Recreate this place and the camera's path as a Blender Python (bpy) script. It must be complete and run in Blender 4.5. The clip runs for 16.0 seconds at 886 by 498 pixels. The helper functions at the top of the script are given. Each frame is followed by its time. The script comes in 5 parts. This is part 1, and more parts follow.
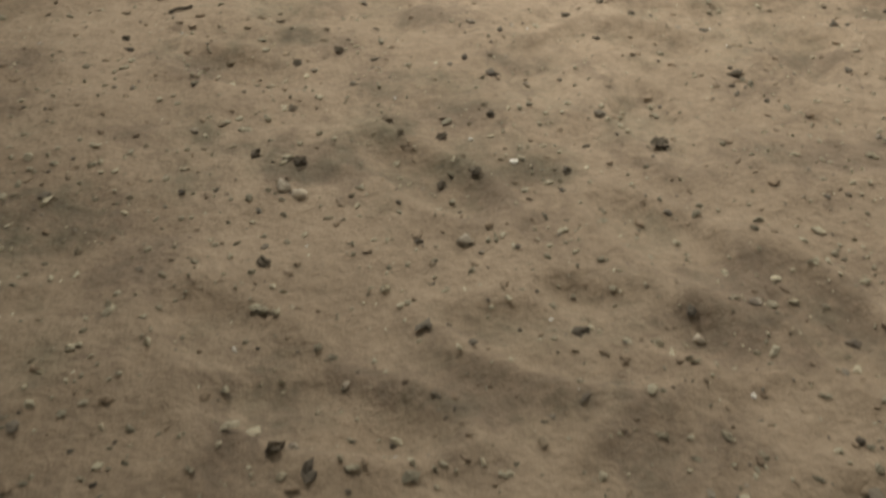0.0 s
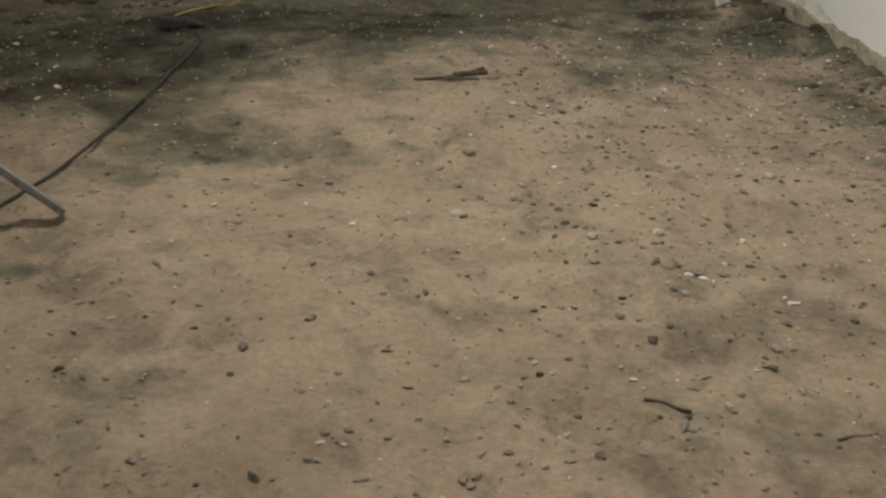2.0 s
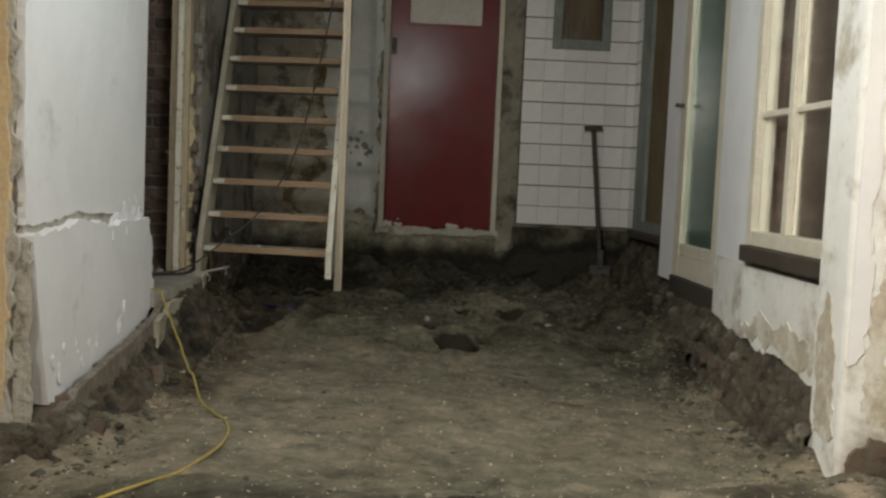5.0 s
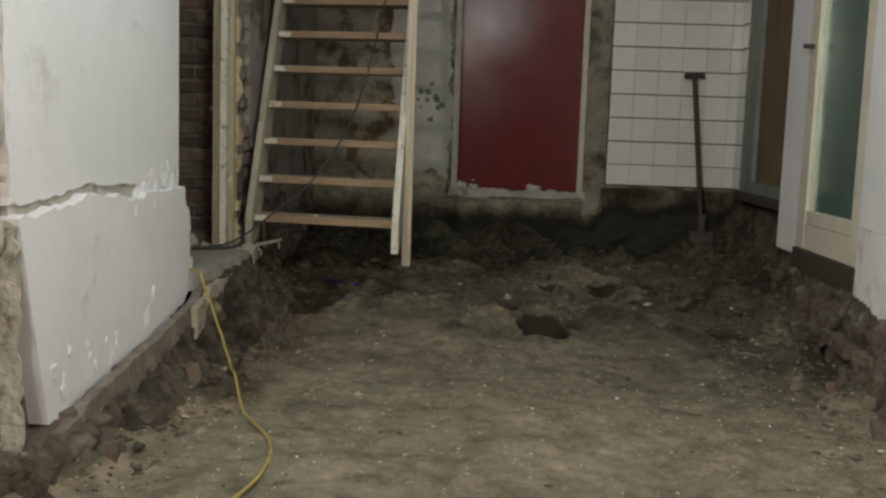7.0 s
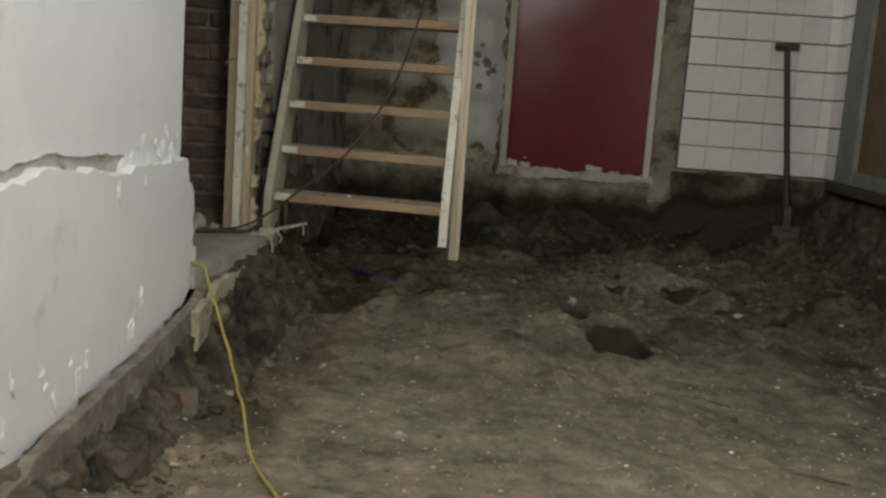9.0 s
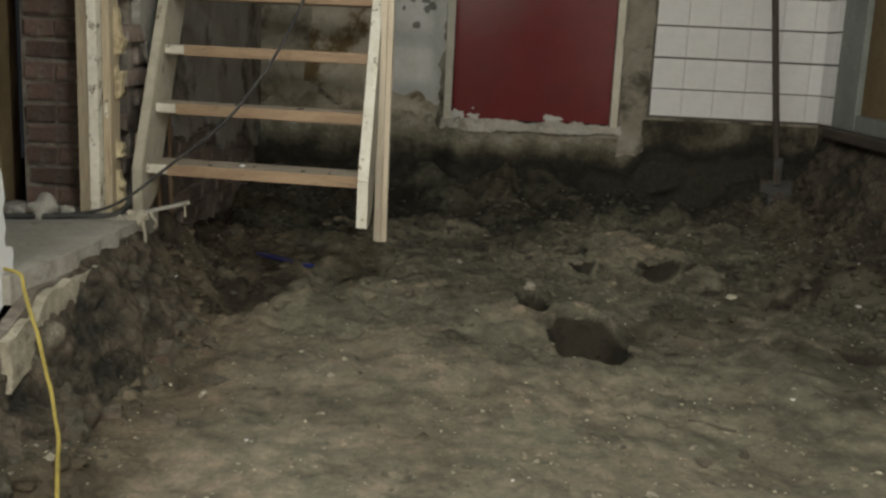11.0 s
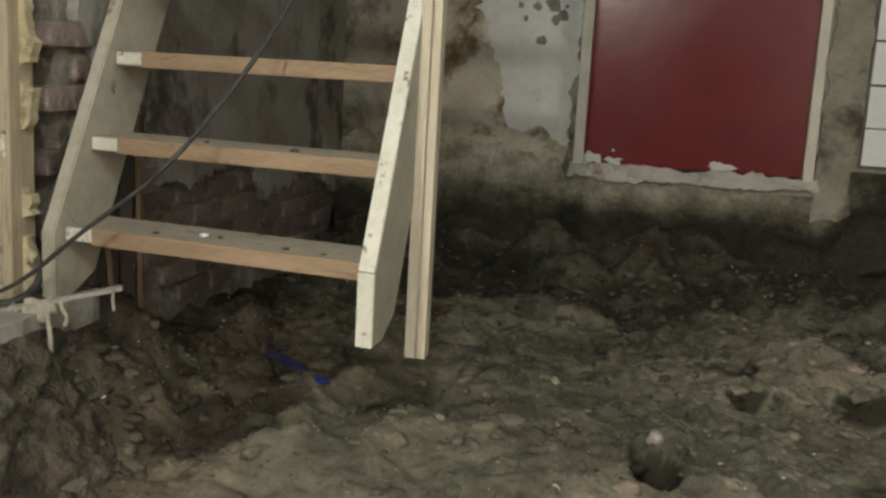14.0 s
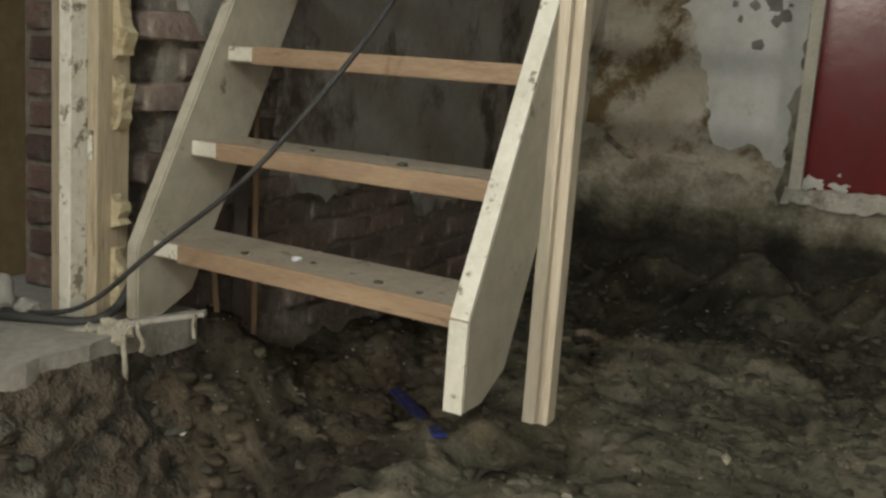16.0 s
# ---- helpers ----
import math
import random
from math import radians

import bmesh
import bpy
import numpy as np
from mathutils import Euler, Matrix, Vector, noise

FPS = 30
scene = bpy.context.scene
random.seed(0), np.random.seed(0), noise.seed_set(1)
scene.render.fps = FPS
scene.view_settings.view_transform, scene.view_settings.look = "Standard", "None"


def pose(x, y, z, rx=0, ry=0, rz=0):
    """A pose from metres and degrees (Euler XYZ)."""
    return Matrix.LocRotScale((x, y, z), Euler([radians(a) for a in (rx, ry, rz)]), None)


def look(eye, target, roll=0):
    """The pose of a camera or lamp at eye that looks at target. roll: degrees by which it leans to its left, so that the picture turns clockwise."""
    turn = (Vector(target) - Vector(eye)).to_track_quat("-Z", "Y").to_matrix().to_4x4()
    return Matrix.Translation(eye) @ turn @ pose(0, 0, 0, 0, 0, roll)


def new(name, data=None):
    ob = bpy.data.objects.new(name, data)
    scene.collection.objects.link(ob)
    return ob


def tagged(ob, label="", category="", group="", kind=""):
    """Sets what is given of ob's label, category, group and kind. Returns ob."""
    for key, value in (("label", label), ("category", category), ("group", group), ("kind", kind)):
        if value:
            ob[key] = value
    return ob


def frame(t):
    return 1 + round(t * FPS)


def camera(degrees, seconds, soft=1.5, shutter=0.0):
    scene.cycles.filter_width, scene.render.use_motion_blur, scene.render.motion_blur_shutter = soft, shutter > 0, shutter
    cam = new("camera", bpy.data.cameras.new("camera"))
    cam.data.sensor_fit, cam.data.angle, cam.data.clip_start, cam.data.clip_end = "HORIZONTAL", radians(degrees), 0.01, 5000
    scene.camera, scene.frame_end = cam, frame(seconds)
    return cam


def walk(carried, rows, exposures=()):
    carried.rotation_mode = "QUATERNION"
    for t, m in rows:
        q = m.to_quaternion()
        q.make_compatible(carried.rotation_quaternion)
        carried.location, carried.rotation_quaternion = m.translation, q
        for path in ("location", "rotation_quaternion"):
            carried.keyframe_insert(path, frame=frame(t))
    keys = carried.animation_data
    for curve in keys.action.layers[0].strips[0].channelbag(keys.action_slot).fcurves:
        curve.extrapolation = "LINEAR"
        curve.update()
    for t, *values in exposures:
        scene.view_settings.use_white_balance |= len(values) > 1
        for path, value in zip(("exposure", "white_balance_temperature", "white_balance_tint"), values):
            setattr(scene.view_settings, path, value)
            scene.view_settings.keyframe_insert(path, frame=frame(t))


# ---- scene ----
cam = camera(47.8, 16.0, soft=2.55, shutter=0.25)
PATH = [
    (0, (0.193, 0.546, 0.82), (0.218, 2.115, -0.42), 0.5),
    (0.5, (0.167, 0.71, 0.827), (0.28, 2.352, -0.31), 2.9),
    (1, (0.15, 0.897, 0.855), (0.349, 2.585, -0.2), 1.5),
    (1.5, (0.226, 1.113, 0.894), (0.435, 2.921, 0.065), 0.7),
    (2, (0.298, 1.295, 0.887), (0.392, 3.102, 0.035), 2.4),
    (2.5, (0.317, 1.515, 0.881), (0.504, 3.339, 0.081), 3.6),
    (3, (0.281, 1.728, 0.906), (0.5, 3.606, 0.254), 2.3),
    (3.5, (0.299, 1.902, 0.904), (0.447, 3.828, 0.383), 1.9),
    (4, (0.342, 2.122, 0.926), (0.375, 4.077, 0.509), 1.8),
    (4.5, (0.332, 2.297, 0.948), (0.357, 4.284, 0.729), 2.4),
    (4.7, (0.3, 2.393, 0.945), (0.368, 4.387, 0.808), 2.6),
    (7, (0.246, 3.335, 0.973), (0.169, 5.318, 0.731), 2.0),
    (7.5, (0.115, 3.6, 1.005), (0.045, 5.592, 0.843), 3.6),
    (7.7, (0.11, 3.712, 0.995), (0.022, 5.707, 0.893), 2.9),
    (8, (0.061, 3.821, 1.03), (-0.047, 5.811, 0.857), 2.9),
    (8.5, (0.04, 4.008, 0.972), (-0.09, 5.987, 0.714), 4.0),
    (11, (0.131, 5.133, 0.926), (0.097, 7.092, 0.527), 2.7),
    (11.5, (0.172, 5.364, 0.895), (0.018, 7.315, 0.487), 2.6),
    (12, (0.204, 5.607, 0.911), (-0.038, 7.54, 0.461), 2.8),
    (12.5, (0.212, 5.812, 0.906), (0.05, 7.751, 0.445), 3.2),
    (13, (0.213, 6.007, 0.924), (0.13, 7.954, 0.472), 2.6),
    (13.5, (0.277, 6.289, 0.868), (-0.004, 8.249, 0.585), 4.9),
    (14, (0.345, 6.481, 0.88), (-0.056, 8.408, 0.53), 3.2),
    (14.5, (0.375, 6.67, 0.867), (-0.078, 8.585, 0.514), 3.3),
    (15, (0.388, 6.807, 0.886), (-0.158, 8.698, 0.534), 3.4),
    (15.5, (0.416, 6.909, 0.882), (-0.349, 8.73, 0.569), 4.5),
    (16, (0.432, 6.944, 0.872), (-0.41, 8.722, 0.514), 4.1),
]
EXPOSURES = [(0.0, -0.92), (0.5, -1.02), (1.0, -1.25), (1.5, -1.53), (2.0, -1.60), (3.0, -1.66), (3.6, -1.57), (4.0, -1.27), (4.5, -0.88), (7.0, -0.56), (7.5, -0.50), (8.5, -0.53), (11.0, 0.0), (12.5, 0.22), (14.0, 0.38), (15.0, 0.42), (16.0, 0.27)]
walk(cam, [(t, look(e, g, r)) for t, e, g, r in PATH], EXPOSURES)

# ---- world and lamps ----
world = bpy.data.worlds.new("night")
world.use_nodes = True
world.node_tree.nodes["Background"].inputs["Color"].default_value = (0.5, 0.55, 0.6, 1)
world.node_tree.nodes["Background"].inputs["Strength"].default_value = 0.02
scene.world = world


def lamp(name, kind, where, target, watts, colour, size):
    data = bpy.data.lights.new(name, kind)
    data.energy, data.color = watts, colour
    if kind == "AREA":
        data.shape, data.size, data.size_y, data.spread = "RECTANGLE", size, size * 0.7, radians(178)
    else:
        data.shadow_soft_size = size
    new(name, data).matrix_world = look(where, target)


# the flood lamp on the tripod, and a bare lamp under the ceiling
lamp("flood_light", "AREA", (-0.66, 3.16, 2.25), (2.0, 3.7, 1.55), 205, (1.0, 0.915, 0.785), 0.26)
lamp("ceiling_bulb", "POINT", (0.26, 6.15, 2.30), (0.26, 6.15, 0), 54, (0.855, 0.98, 0.99), 0.10)


# ---- materials ----
def surf(name, a, b, stain=None, scale=3.0, fine=70.0, rough=0.9, bump=0.4, depth=0.01, cut=(0.5, 0.62), metal=0.0, stain_scale=None, vary=0.0, stretch=(1, 1, 1), spec=0.3, coarse=0.0, speck=0.35):
    m = bpy.data.materials.new(name)
    m.use_nodes = True
    nt = m.node_tree
    n, l = nt.nodes, nt.links
    bsdf = n["Principled BSDF"]
    bsdf.inputs["Roughness"].default_value, bsdf.inputs["Metallic"].default_value = rough, metal
    bsdf.inputs["Specular IOR Level"].default_value = spec
    co = n.new("ShaderNodeTexCoord")
    mp = n.new("ShaderNodeMapping")
    mp.inputs["Scale"].default_value = stretch
    l.new(co.outputs["Object"], mp.inputs["Vector"])

    def noise_node(s, d, r=0.6, distort=0.0):
        k = n.new("ShaderNodeTexNoise")
        k.inputs["Scale"].default_value, k.inputs["Detail"].default_value = s, d
        k.inputs["Roughness"].default_value, k.inputs["Distortion"].default_value = r, distort
        l.new(mp.outputs["Vector"], k.inputs["Vector"])
        return k

    def mix(kind, fac, x, y):
        k = n.new("ShaderNodeMix")
        k.data_type, k.blend_type = "RGBA", kind
        for sock, v in ((k.inputs[0], fac), (k.inputs[6], x), (k.inputs[7], y)):
            if hasattr(v, "links"):
                l.new(v, sock)
            else:
                sock.default_value = v
        return k.outputs[2]

    def ramp(src, lo, hi):
        k = n.new("ShaderNodeMapRange")
        k.interpolation_type = "SMOOTHSTEP"
        k.inputs[1].default_value, k.inputs[2].default_value = lo, hi
        l.new(src, k.inputs[0])
        return k.outputs[0]

    big = noise_node(scale, 6, 0.65, 0.3)
    small = noise_node(fine, 4, 0.7)
    col = mix("MIX", ramp(big.outputs["Fac"], 0.32, 0.68), (*a, 1), (*b, 1))
    if stain:
        st = noise_node(stain_scale or scale * 1.7, 8, 0.68, 0.15)
        mp2 = n.new("ShaderNodeVectorMath")
        mp2.operation = "ADD"
        mp2.inputs[1].default_value = (7.3, 2.1, 4.7)
        l.new(mp.outputs["Vector"], mp2.inputs[0])
        l.new(mp2.outputs[0], st.inputs["Vector"])
        col = mix("MIX", ramp(st.outputs["Fac"], *cut), col, (*stain, 1))
    col = mix("OVERLAY", speck, col, mix("MIX", ramp(small.outputs["Fac"], 0.25, 0.75), (0.3, 0.3, 0.3, 1), (0.7, 0.7, 0.7, 1)))
    if vary:
        oi = n.new("ShaderNodeObjectInfo")
        hsv = n.new("ShaderNodeHueSaturation")
        mr = n.new("ShaderNodeMapRange")
        mr.inputs[3].default_value, mr.inputs[4].default_value = 1 - vary, 1 + vary
        l.new(oi.outputs["Random"], mr.inputs[0])
        l.new(mr.outputs[0], hsv.inputs["Value"])
        l.new(col, hsv.inputs["Color"])
        col = hsv.outputs["Color"]
    l.new(col, bsdf.inputs["Base Color"])
    rg = n.new("ShaderNodeMapRange")
    rg.inputs[3].default_value, rg.inputs[4].default_value = max(rough - 0.12, 0.03), min(rough + 0.1, 1)
    l.new(big.outputs["Fac"], rg.inputs[0])
    l.new(rg.outputs[0], bsdf.inputs["Roughness"])
    if bump:
        hgt = small.outputs["Fac"]
        if coarse:
            add = n.new("ShaderNodeMath")
            add.operation = "MULTIPLY_ADD"
            mid = noise_node(fine * 0.22, 6, 0.6)
            l.new(mid.outputs["Fac"], add.inputs[0])
            add.inputs[1].default_value = coarse
            l.new(hgt, add.inputs[2])
            hgt = add.outputs[0]
        bp = n.new("ShaderNodeBump")
        bp.inputs["Strength"].default_value, bp.inputs["Distance"].default_value = bump, depth
        l.new(hgt, bp.inputs["Height"])
        l.new(bp.outputs["Normal"], bsdf.inputs["Normal"])
    return m


def sand_material():
    """Dry sand, mixed with dark damp soil by the mesh's own soil attribute, painted hole shade included."""
    m = surf("sand", (0.350, 0.285, 0.214), (0.277, 0.222, 0.164), (0.209, 0.168, 0.127), scale=3.2, fine=60, bump=0.55, depth=0.011, cut=(0.48, 0.66), stain_scale=6, coarse=2.2)
    nt = m.node_tree
    n, l = nt.nodes, nt.links
    bsdf = n["Principled BSDF"]
    src = bsdf.inputs["Base Color"].links[0].from_socket
    at = n.new("ShaderNodeAttribute")
    at.attribute_name = "soil"
    ns = n.new("ShaderNodeTexNoise")
    ns.inputs["Scale"].default_value, ns.inputs["Detail"].default_value, ns.inputs["Roughness"].default_value = 14, 6, 0.7
    tc = n.new("ShaderNodeTexCoord")
    l.new(tc.outputs["Object"], ns.inputs["Vector"])
    ad = n.new("ShaderNodeMath")
    ad.operation = "MULTIPLY_ADD"
    ad.inputs[1].default_value, ad.inputs[2].default_value = 0.9, -0.45
    l.new(ns.outputs["Fac"], ad.inputs[0])
    sm = n.new("ShaderNodeMath")
    sm.operation = "ADD"
    l.new(at.outputs["Fac"], sm.inputs[0])
    l.new(ad.outputs[0], sm.inputs[1])
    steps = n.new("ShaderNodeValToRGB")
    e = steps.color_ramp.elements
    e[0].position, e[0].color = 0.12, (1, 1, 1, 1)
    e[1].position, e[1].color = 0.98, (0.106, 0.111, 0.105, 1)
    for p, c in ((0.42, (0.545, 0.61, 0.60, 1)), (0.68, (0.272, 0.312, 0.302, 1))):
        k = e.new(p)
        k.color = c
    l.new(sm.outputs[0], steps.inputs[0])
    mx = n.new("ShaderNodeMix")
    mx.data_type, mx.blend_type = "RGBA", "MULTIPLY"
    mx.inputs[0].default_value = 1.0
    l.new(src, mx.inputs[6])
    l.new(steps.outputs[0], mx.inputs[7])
    hue = n.new("ShaderNodeTexNoise")
    hue.inputs["Scale"].default_value, hue.inputs["Detail"].default_value, hue.inputs["Roughness"].default_value = 2.3, 5, 0.6
    l.new(tc.outputs["Object"], hue.inputs["Vector"])
    tint = n.new("ShaderNodeValToRGB")
    e = tint.color_ramp.elements
    e[0].position, e[0].color = 0.38, (0.95, 1.01, 0.97, 1)
    e[1].position, e[1].color = 0.66, (1.06, 0.985, 0.95, 1)
    k = e.new(0.52)
    k.color = (0.99, 1.0, 0.99, 1)
    l.new(hue.outputs["Fac"], tint.inputs[0])
    mt = n.new("ShaderNodeMix")
    mt.data_type, mt.blend_type = "RGBA", "MULTIPLY"
    l.new(at.outputs["Fac"], mt.inputs[0])
    l.new(mx.outputs[2], mt.inputs[6])
    l.new(tint.outputs[0], mt.inputs[7])
    ra = n.new("ShaderNodeAttribute")
    ra.attribute_name = "rust"
    rm = n.new("ShaderNodeMath")
    rm.operation = "MULTIPLY"
    l.new(ra.outputs["Fac"], rm.inputs[0])
    l.new(ns.outputs["Fac"], rm.inputs[1])
    red = n.new("ShaderNodeMix")
    red.data_type, red.blend_type = "RGBA", "MULTIPLY"
    red.inputs[7].default_value = (1.26, 1.0, 0.92, 1)
    l.new(rm.outputs[0], red.inputs[0])
    l.new(mt.outputs[2], red.inputs[6])
    l.new(red.outputs[2], bsdf.inputs["Base Color"])
    return m


def glass(name, colour, rough):
    m = bpy.data.materials.new(name)
    m.use_nodes = True
    b = m.node_tree.nodes["Principled BSDF"]
    b.inputs["Base Color"].default_value = (*colour, 1)
    b.inputs["Transmission Weight"].default_value = 1.0
    b.inputs["Roughness"].default_value, b.inputs["IOR"].default_value = rough, 1.45
    nz = m.node_tree.nodes.new("ShaderNodeTexNoise")
    nz.inputs["Scale"].default_value = 6
    rg = m.node_tree.nodes.new("ShaderNodeMapRange")
    rg.inputs[3].default_value, rg.inputs[4].default_value = rough, rough + 0.12
    m.node_tree.links.new(nz.outputs["Fac"], rg.inputs[0])
    m.node_tree.links.new(rg.outputs[0], b.inputs["Roughness"])
    return m


SAND = sand_material()
PLASTER_WHITE = surf("white_plaster", (0.85, 0.85, 0.87), (0.77, 0.77, 0.79), (0.60, 0.585, 0.58), scale=1.6, fine=22, rough=0.8, bump=0.12, depth=0.008, cut=(0.58, 0.75), coarse=2.5, speck=0.12)
PLASTER_OLD = surf("old_plaster", (0.35, 0.325, 0.265), (0.25, 0.225, 0.175), (0.085, 0.072, 0.055), scale=2.6, fine=26, bump=0.45, depth=0.014, cut=(0.46, 0.62), stain_scale=3.2, coarse=2.0, speck=0.25)
PLASTER_PALE = surf("pale_plaster", (0.60, 0.60, 0.58), (0.51, 0.505, 0.47), (0.24, 0.19, 0.12), scale=2.8, fine=30, bump=0.25, depth=0.008, cut=(0.56, 0.72), stain_scale=4.5, coarse=1.6, speck=0.2)
PLASTER_STAIN = surf("brown_stained_plaster", (0.47, 0.445, 0.375), (0.36, 0.325, 0.25), (0.135, 0.095, 0.045), scale=3.2, fine=28, bump=0.4, depth=0.012, cut=(0.46, 0.60), stain_scale=4.2, coarse=2.0, speck=0.2)
MOULD = surf("grey_mould", (0.17, 0.17, 0.155), (0.24, 0.235, 0.215), scale=9, fine=30, bump=0.4, depth=0.006)
PLASTER_PATCHY = surf("patchy_grey_plaster", (0.34, 0.325, 0.295), (0.26, 0.24, 0.21), (0.11, 0.09, 0.072), scale=2.6, fine=40, bump=0.6, depth=0.012, cut=(0.48, 0.62), stain_scale=2.8, coarse=1.6, speck=0.2)
PLASTER_DAMP = surf("damp_white_plaster", (0.86, 0.86, 0.84), (0.76, 0.755, 0.72), (0.46, 0.42, 0.35), scale=2.0, fine=24, bump=0.45, depth=0.012, cut=(0.48, 0.66), stain_scale=2.6, coarse=2.2, speck=0.2)
OCHRE = surf("ochre_plaster", (0.72, 0.56, 0.35), (0.64, 0.49, 0.29), (0.52, 0.41, 0.27), scale=2.0, fine=60, bump=0.3, cut=(0.56, 0.7))
MASONRY = surf("rough_masonry", (0.22, 0.18, 0.145), (0.15, 0.12, 0.095), (0.30, 0.25, 0.20), scale=5, fine=26, bump=1.0, depth=0.03, coarse=2.0)
MORTAR_GREY = surf("grey_mortar", (0.24, 0.205, 0.17), (0.17, 0.145, 0.12), (0.30, 0.27, 0.23), scale=6, fine=35, bump=0.8, depth=0.02, coarse=1.6)
PALE_MORTAR = surf("pale_grey_mortar", (0.56, 0.54, 0.48), (0.46, 0.43, 0.37), (0.27, 0.24, 0.19), scale=6, fine=30, bump=0.9, depth=0.02, cut=(0.55, 0.68), coarse=2.0)
DAMP_STAIN = surf("brown_damp_stain", (0.56, 0.51, 0.42), (0.44, 0.385, 0.30), (0.66, 0.64, 0.575), scale=3, fine=26, bump=0.5, depth=0.012, cut=(0.45, 0.6), stain_scale=7, coarse=2.0)
LEDGE = surf("pale_crumbling_mortar", (0.50, 0.465, 0.37), (0.40, 0.365, 0.285), (0.22, 0.185, 0.135), scale=7, fine=40, bump=0.9, depth=0.02, cut=(0.54, 0.68), coarse=1.8)
CONCRETE = surf("concrete", (0.40, 0.38, 0.34), (0.31, 0.29, 0.25), (0.20, 0.18, 0.15), scale=4, fine=60, bump=0.4, depth=0.008, cut=(0.55, 0.7), coarse=1.0)
BRICK = surf("red_brick", (0.185, 0.115, 0.092), (0.135, 0.095, 0.080), (0.21, 0.18, 0.148), scale=9, fine=60, bump=0.7, depth=0.01, cut=(0.48, 0.62), vary=0.35, coarse=1.2)
BRICK_DUSTY = surf("dusty_brick", (0.135, 0.092, 0.072), (0.10, 0.076, 0.060), (0.125, 0.108, 0.085), scale=9, fine=50, bump=0.8, depth=0.012, cut=(0.44, 0.58), vary=0.35, coarse=1.4)
BRICK_DARK = surf("sooty_brick", (0.25, 0.195, 0.165), (0.17, 0.13, 0.11), (0.34, 0.30, 0.26), scale=9, fine=55, bump=0.8, depth=0.012, cut=(0.53, 0.66), vary=0.4, coarse=1.2)
TILE = surf("white_tile", (0.79, 0.79, 0.785), (0.75, 0.75, 0.745), (0.55, 0.52, 0.47), scale=5, fine=40, rough=0.22, bump=0.05, depth=0.003, cut=(0.64, 0.8), vary=0.05, spec=0.5)
GROUT = surf("dark_grout", (0.10, 0.095, 0.085), (0.16, 0.15, 0.135), scale=12, fine=80, bump=0.3)
RED = surf("red_door_paint", (0.155, 0.010, 0.013), (0.125, 0.008, 0.010), (0.175, 0.02, 0.022), scale=2.4, fine=7, rough=0.22, bump=0.10, depth=0.008, cut=(0.6, 0.8), spec=0.32, coarse=1.5, speck=0.2)
CREAM = surf("cream_paint", (0.68, 0.64, 0.54), (0.60, 0.56, 0.46), (0.36, 0.30, 0.22), scale=5, fine=60, rough=0.55, bump=0.2, depth=0.004, cut=(0.62, 0.72))
GREYGREEN = surf("grey_green_paint", (0.24, 0.265, 0.245), (0.19, 0.21, 0.195), (0.33, 0.32, 0.28), scale=5, fine=60, rough=0.5, bump=0.2, depth=0.004, cut=(0.6, 0.75))
OLDPINE = surf("old_grey_pine", (0.47, 0.40, 0.29), (0.39, 0.32, 0.22), (0.26, 0.20, 0.13), scale=6, fine=40, rough=0.7, bump=0.25, depth=0.004, cut=(0.56, 0.7), stretch=(6, 6, 0.5))
PINE = surf("planed_pine", (0.61, 0.535, 0.425), (0.55, 0.475, 0.365), (0.49, 0.405, 0.30), scale=6, fine=40, rough=0.6, bump=0.2, depth=0.003, cut=(0.62, 0.76), stretch=(6, 6, 0.5))
TREADWOOD = surf("tread_wood", (0.38, 0.268, 0.175), (0.30, 0.207, 0.132), (0.20, 0.14, 0.09), scale=5, fine=40, rough=0.6, bump=0.2, depth=0.004, cut=(0.56, 0.72), stretch=(0.6, 6, 6))
TREADTOP = surf("dusty_tread", (0.40, 0.35, 0.28), (0.33, 0.28, 0.22), (0.17, 0.14, 0.11), scale=6, fine=70, rough=0.85, bump=0.3, depth=0.004, cut=(0.58, 0.64), stain_scale=18)
STRINGER = surf("chipped_cream_board", (0.50, 0.465, 0.375), (0.40, 0.37, 0.295), (0.20, 0.165, 0.12), scale=4, fine=24, rough=0.75, bump=0.25, depth=0.004, cut=(0.60, 0.68), stain_scale=9, speck=0.25)
WHITEEDGE = surf("worn_white_paint", (0.74, 0.72, 0.63), (0.62, 0.59, 0.50), (0.24, 0.20, 0.145), scale=6, fine=60, rough=0.65, bump=0.35, depth=0.005, cut=(0.55, 0.62), stain_scale=24)
DARKWOOD = surf("dark_wood", (0.055, 0.045, 0.038), (0.085, 0.068, 0.055), scale=6, fine=50, rough=0.6, bump=0.3)
BROWNBOARD = surf("brown_board", (0.34, 0.24, 0.15), (0.27, 0.185, 0.11), (0.18, 0.12, 0.075), scale=3, fine=40, bump=0.3, stretch=(4, 4, 0.6))
OLIVEBOARD = surf("olive_brown_board", (0.21, 0.155, 0.085), (0.16, 0.115, 0.06), scale=3, fine=40, rough=0.7, bump=0.2)
RUBBER = surf("black_rubber", (0.036, 0.036, 0.037), (0.068, 0.065, 0.060), scale=12, fine=90, rough=0.6, bump=0.15)
YELLOW = surf("yellow_cable_sheath", (0.46, 0.37, 0.09), (0.34, 0.27, 0.07), scale=14, fine=90, rough=0.5, bump=0.15)
BLUE = surf("blue_plastic", (0.03, 0.045, 0.22), (0.025, 0.03, 0.14), (0.12, 0.11, 0.10), scale=14, fine=90, rough=0.45, bump=0.2)
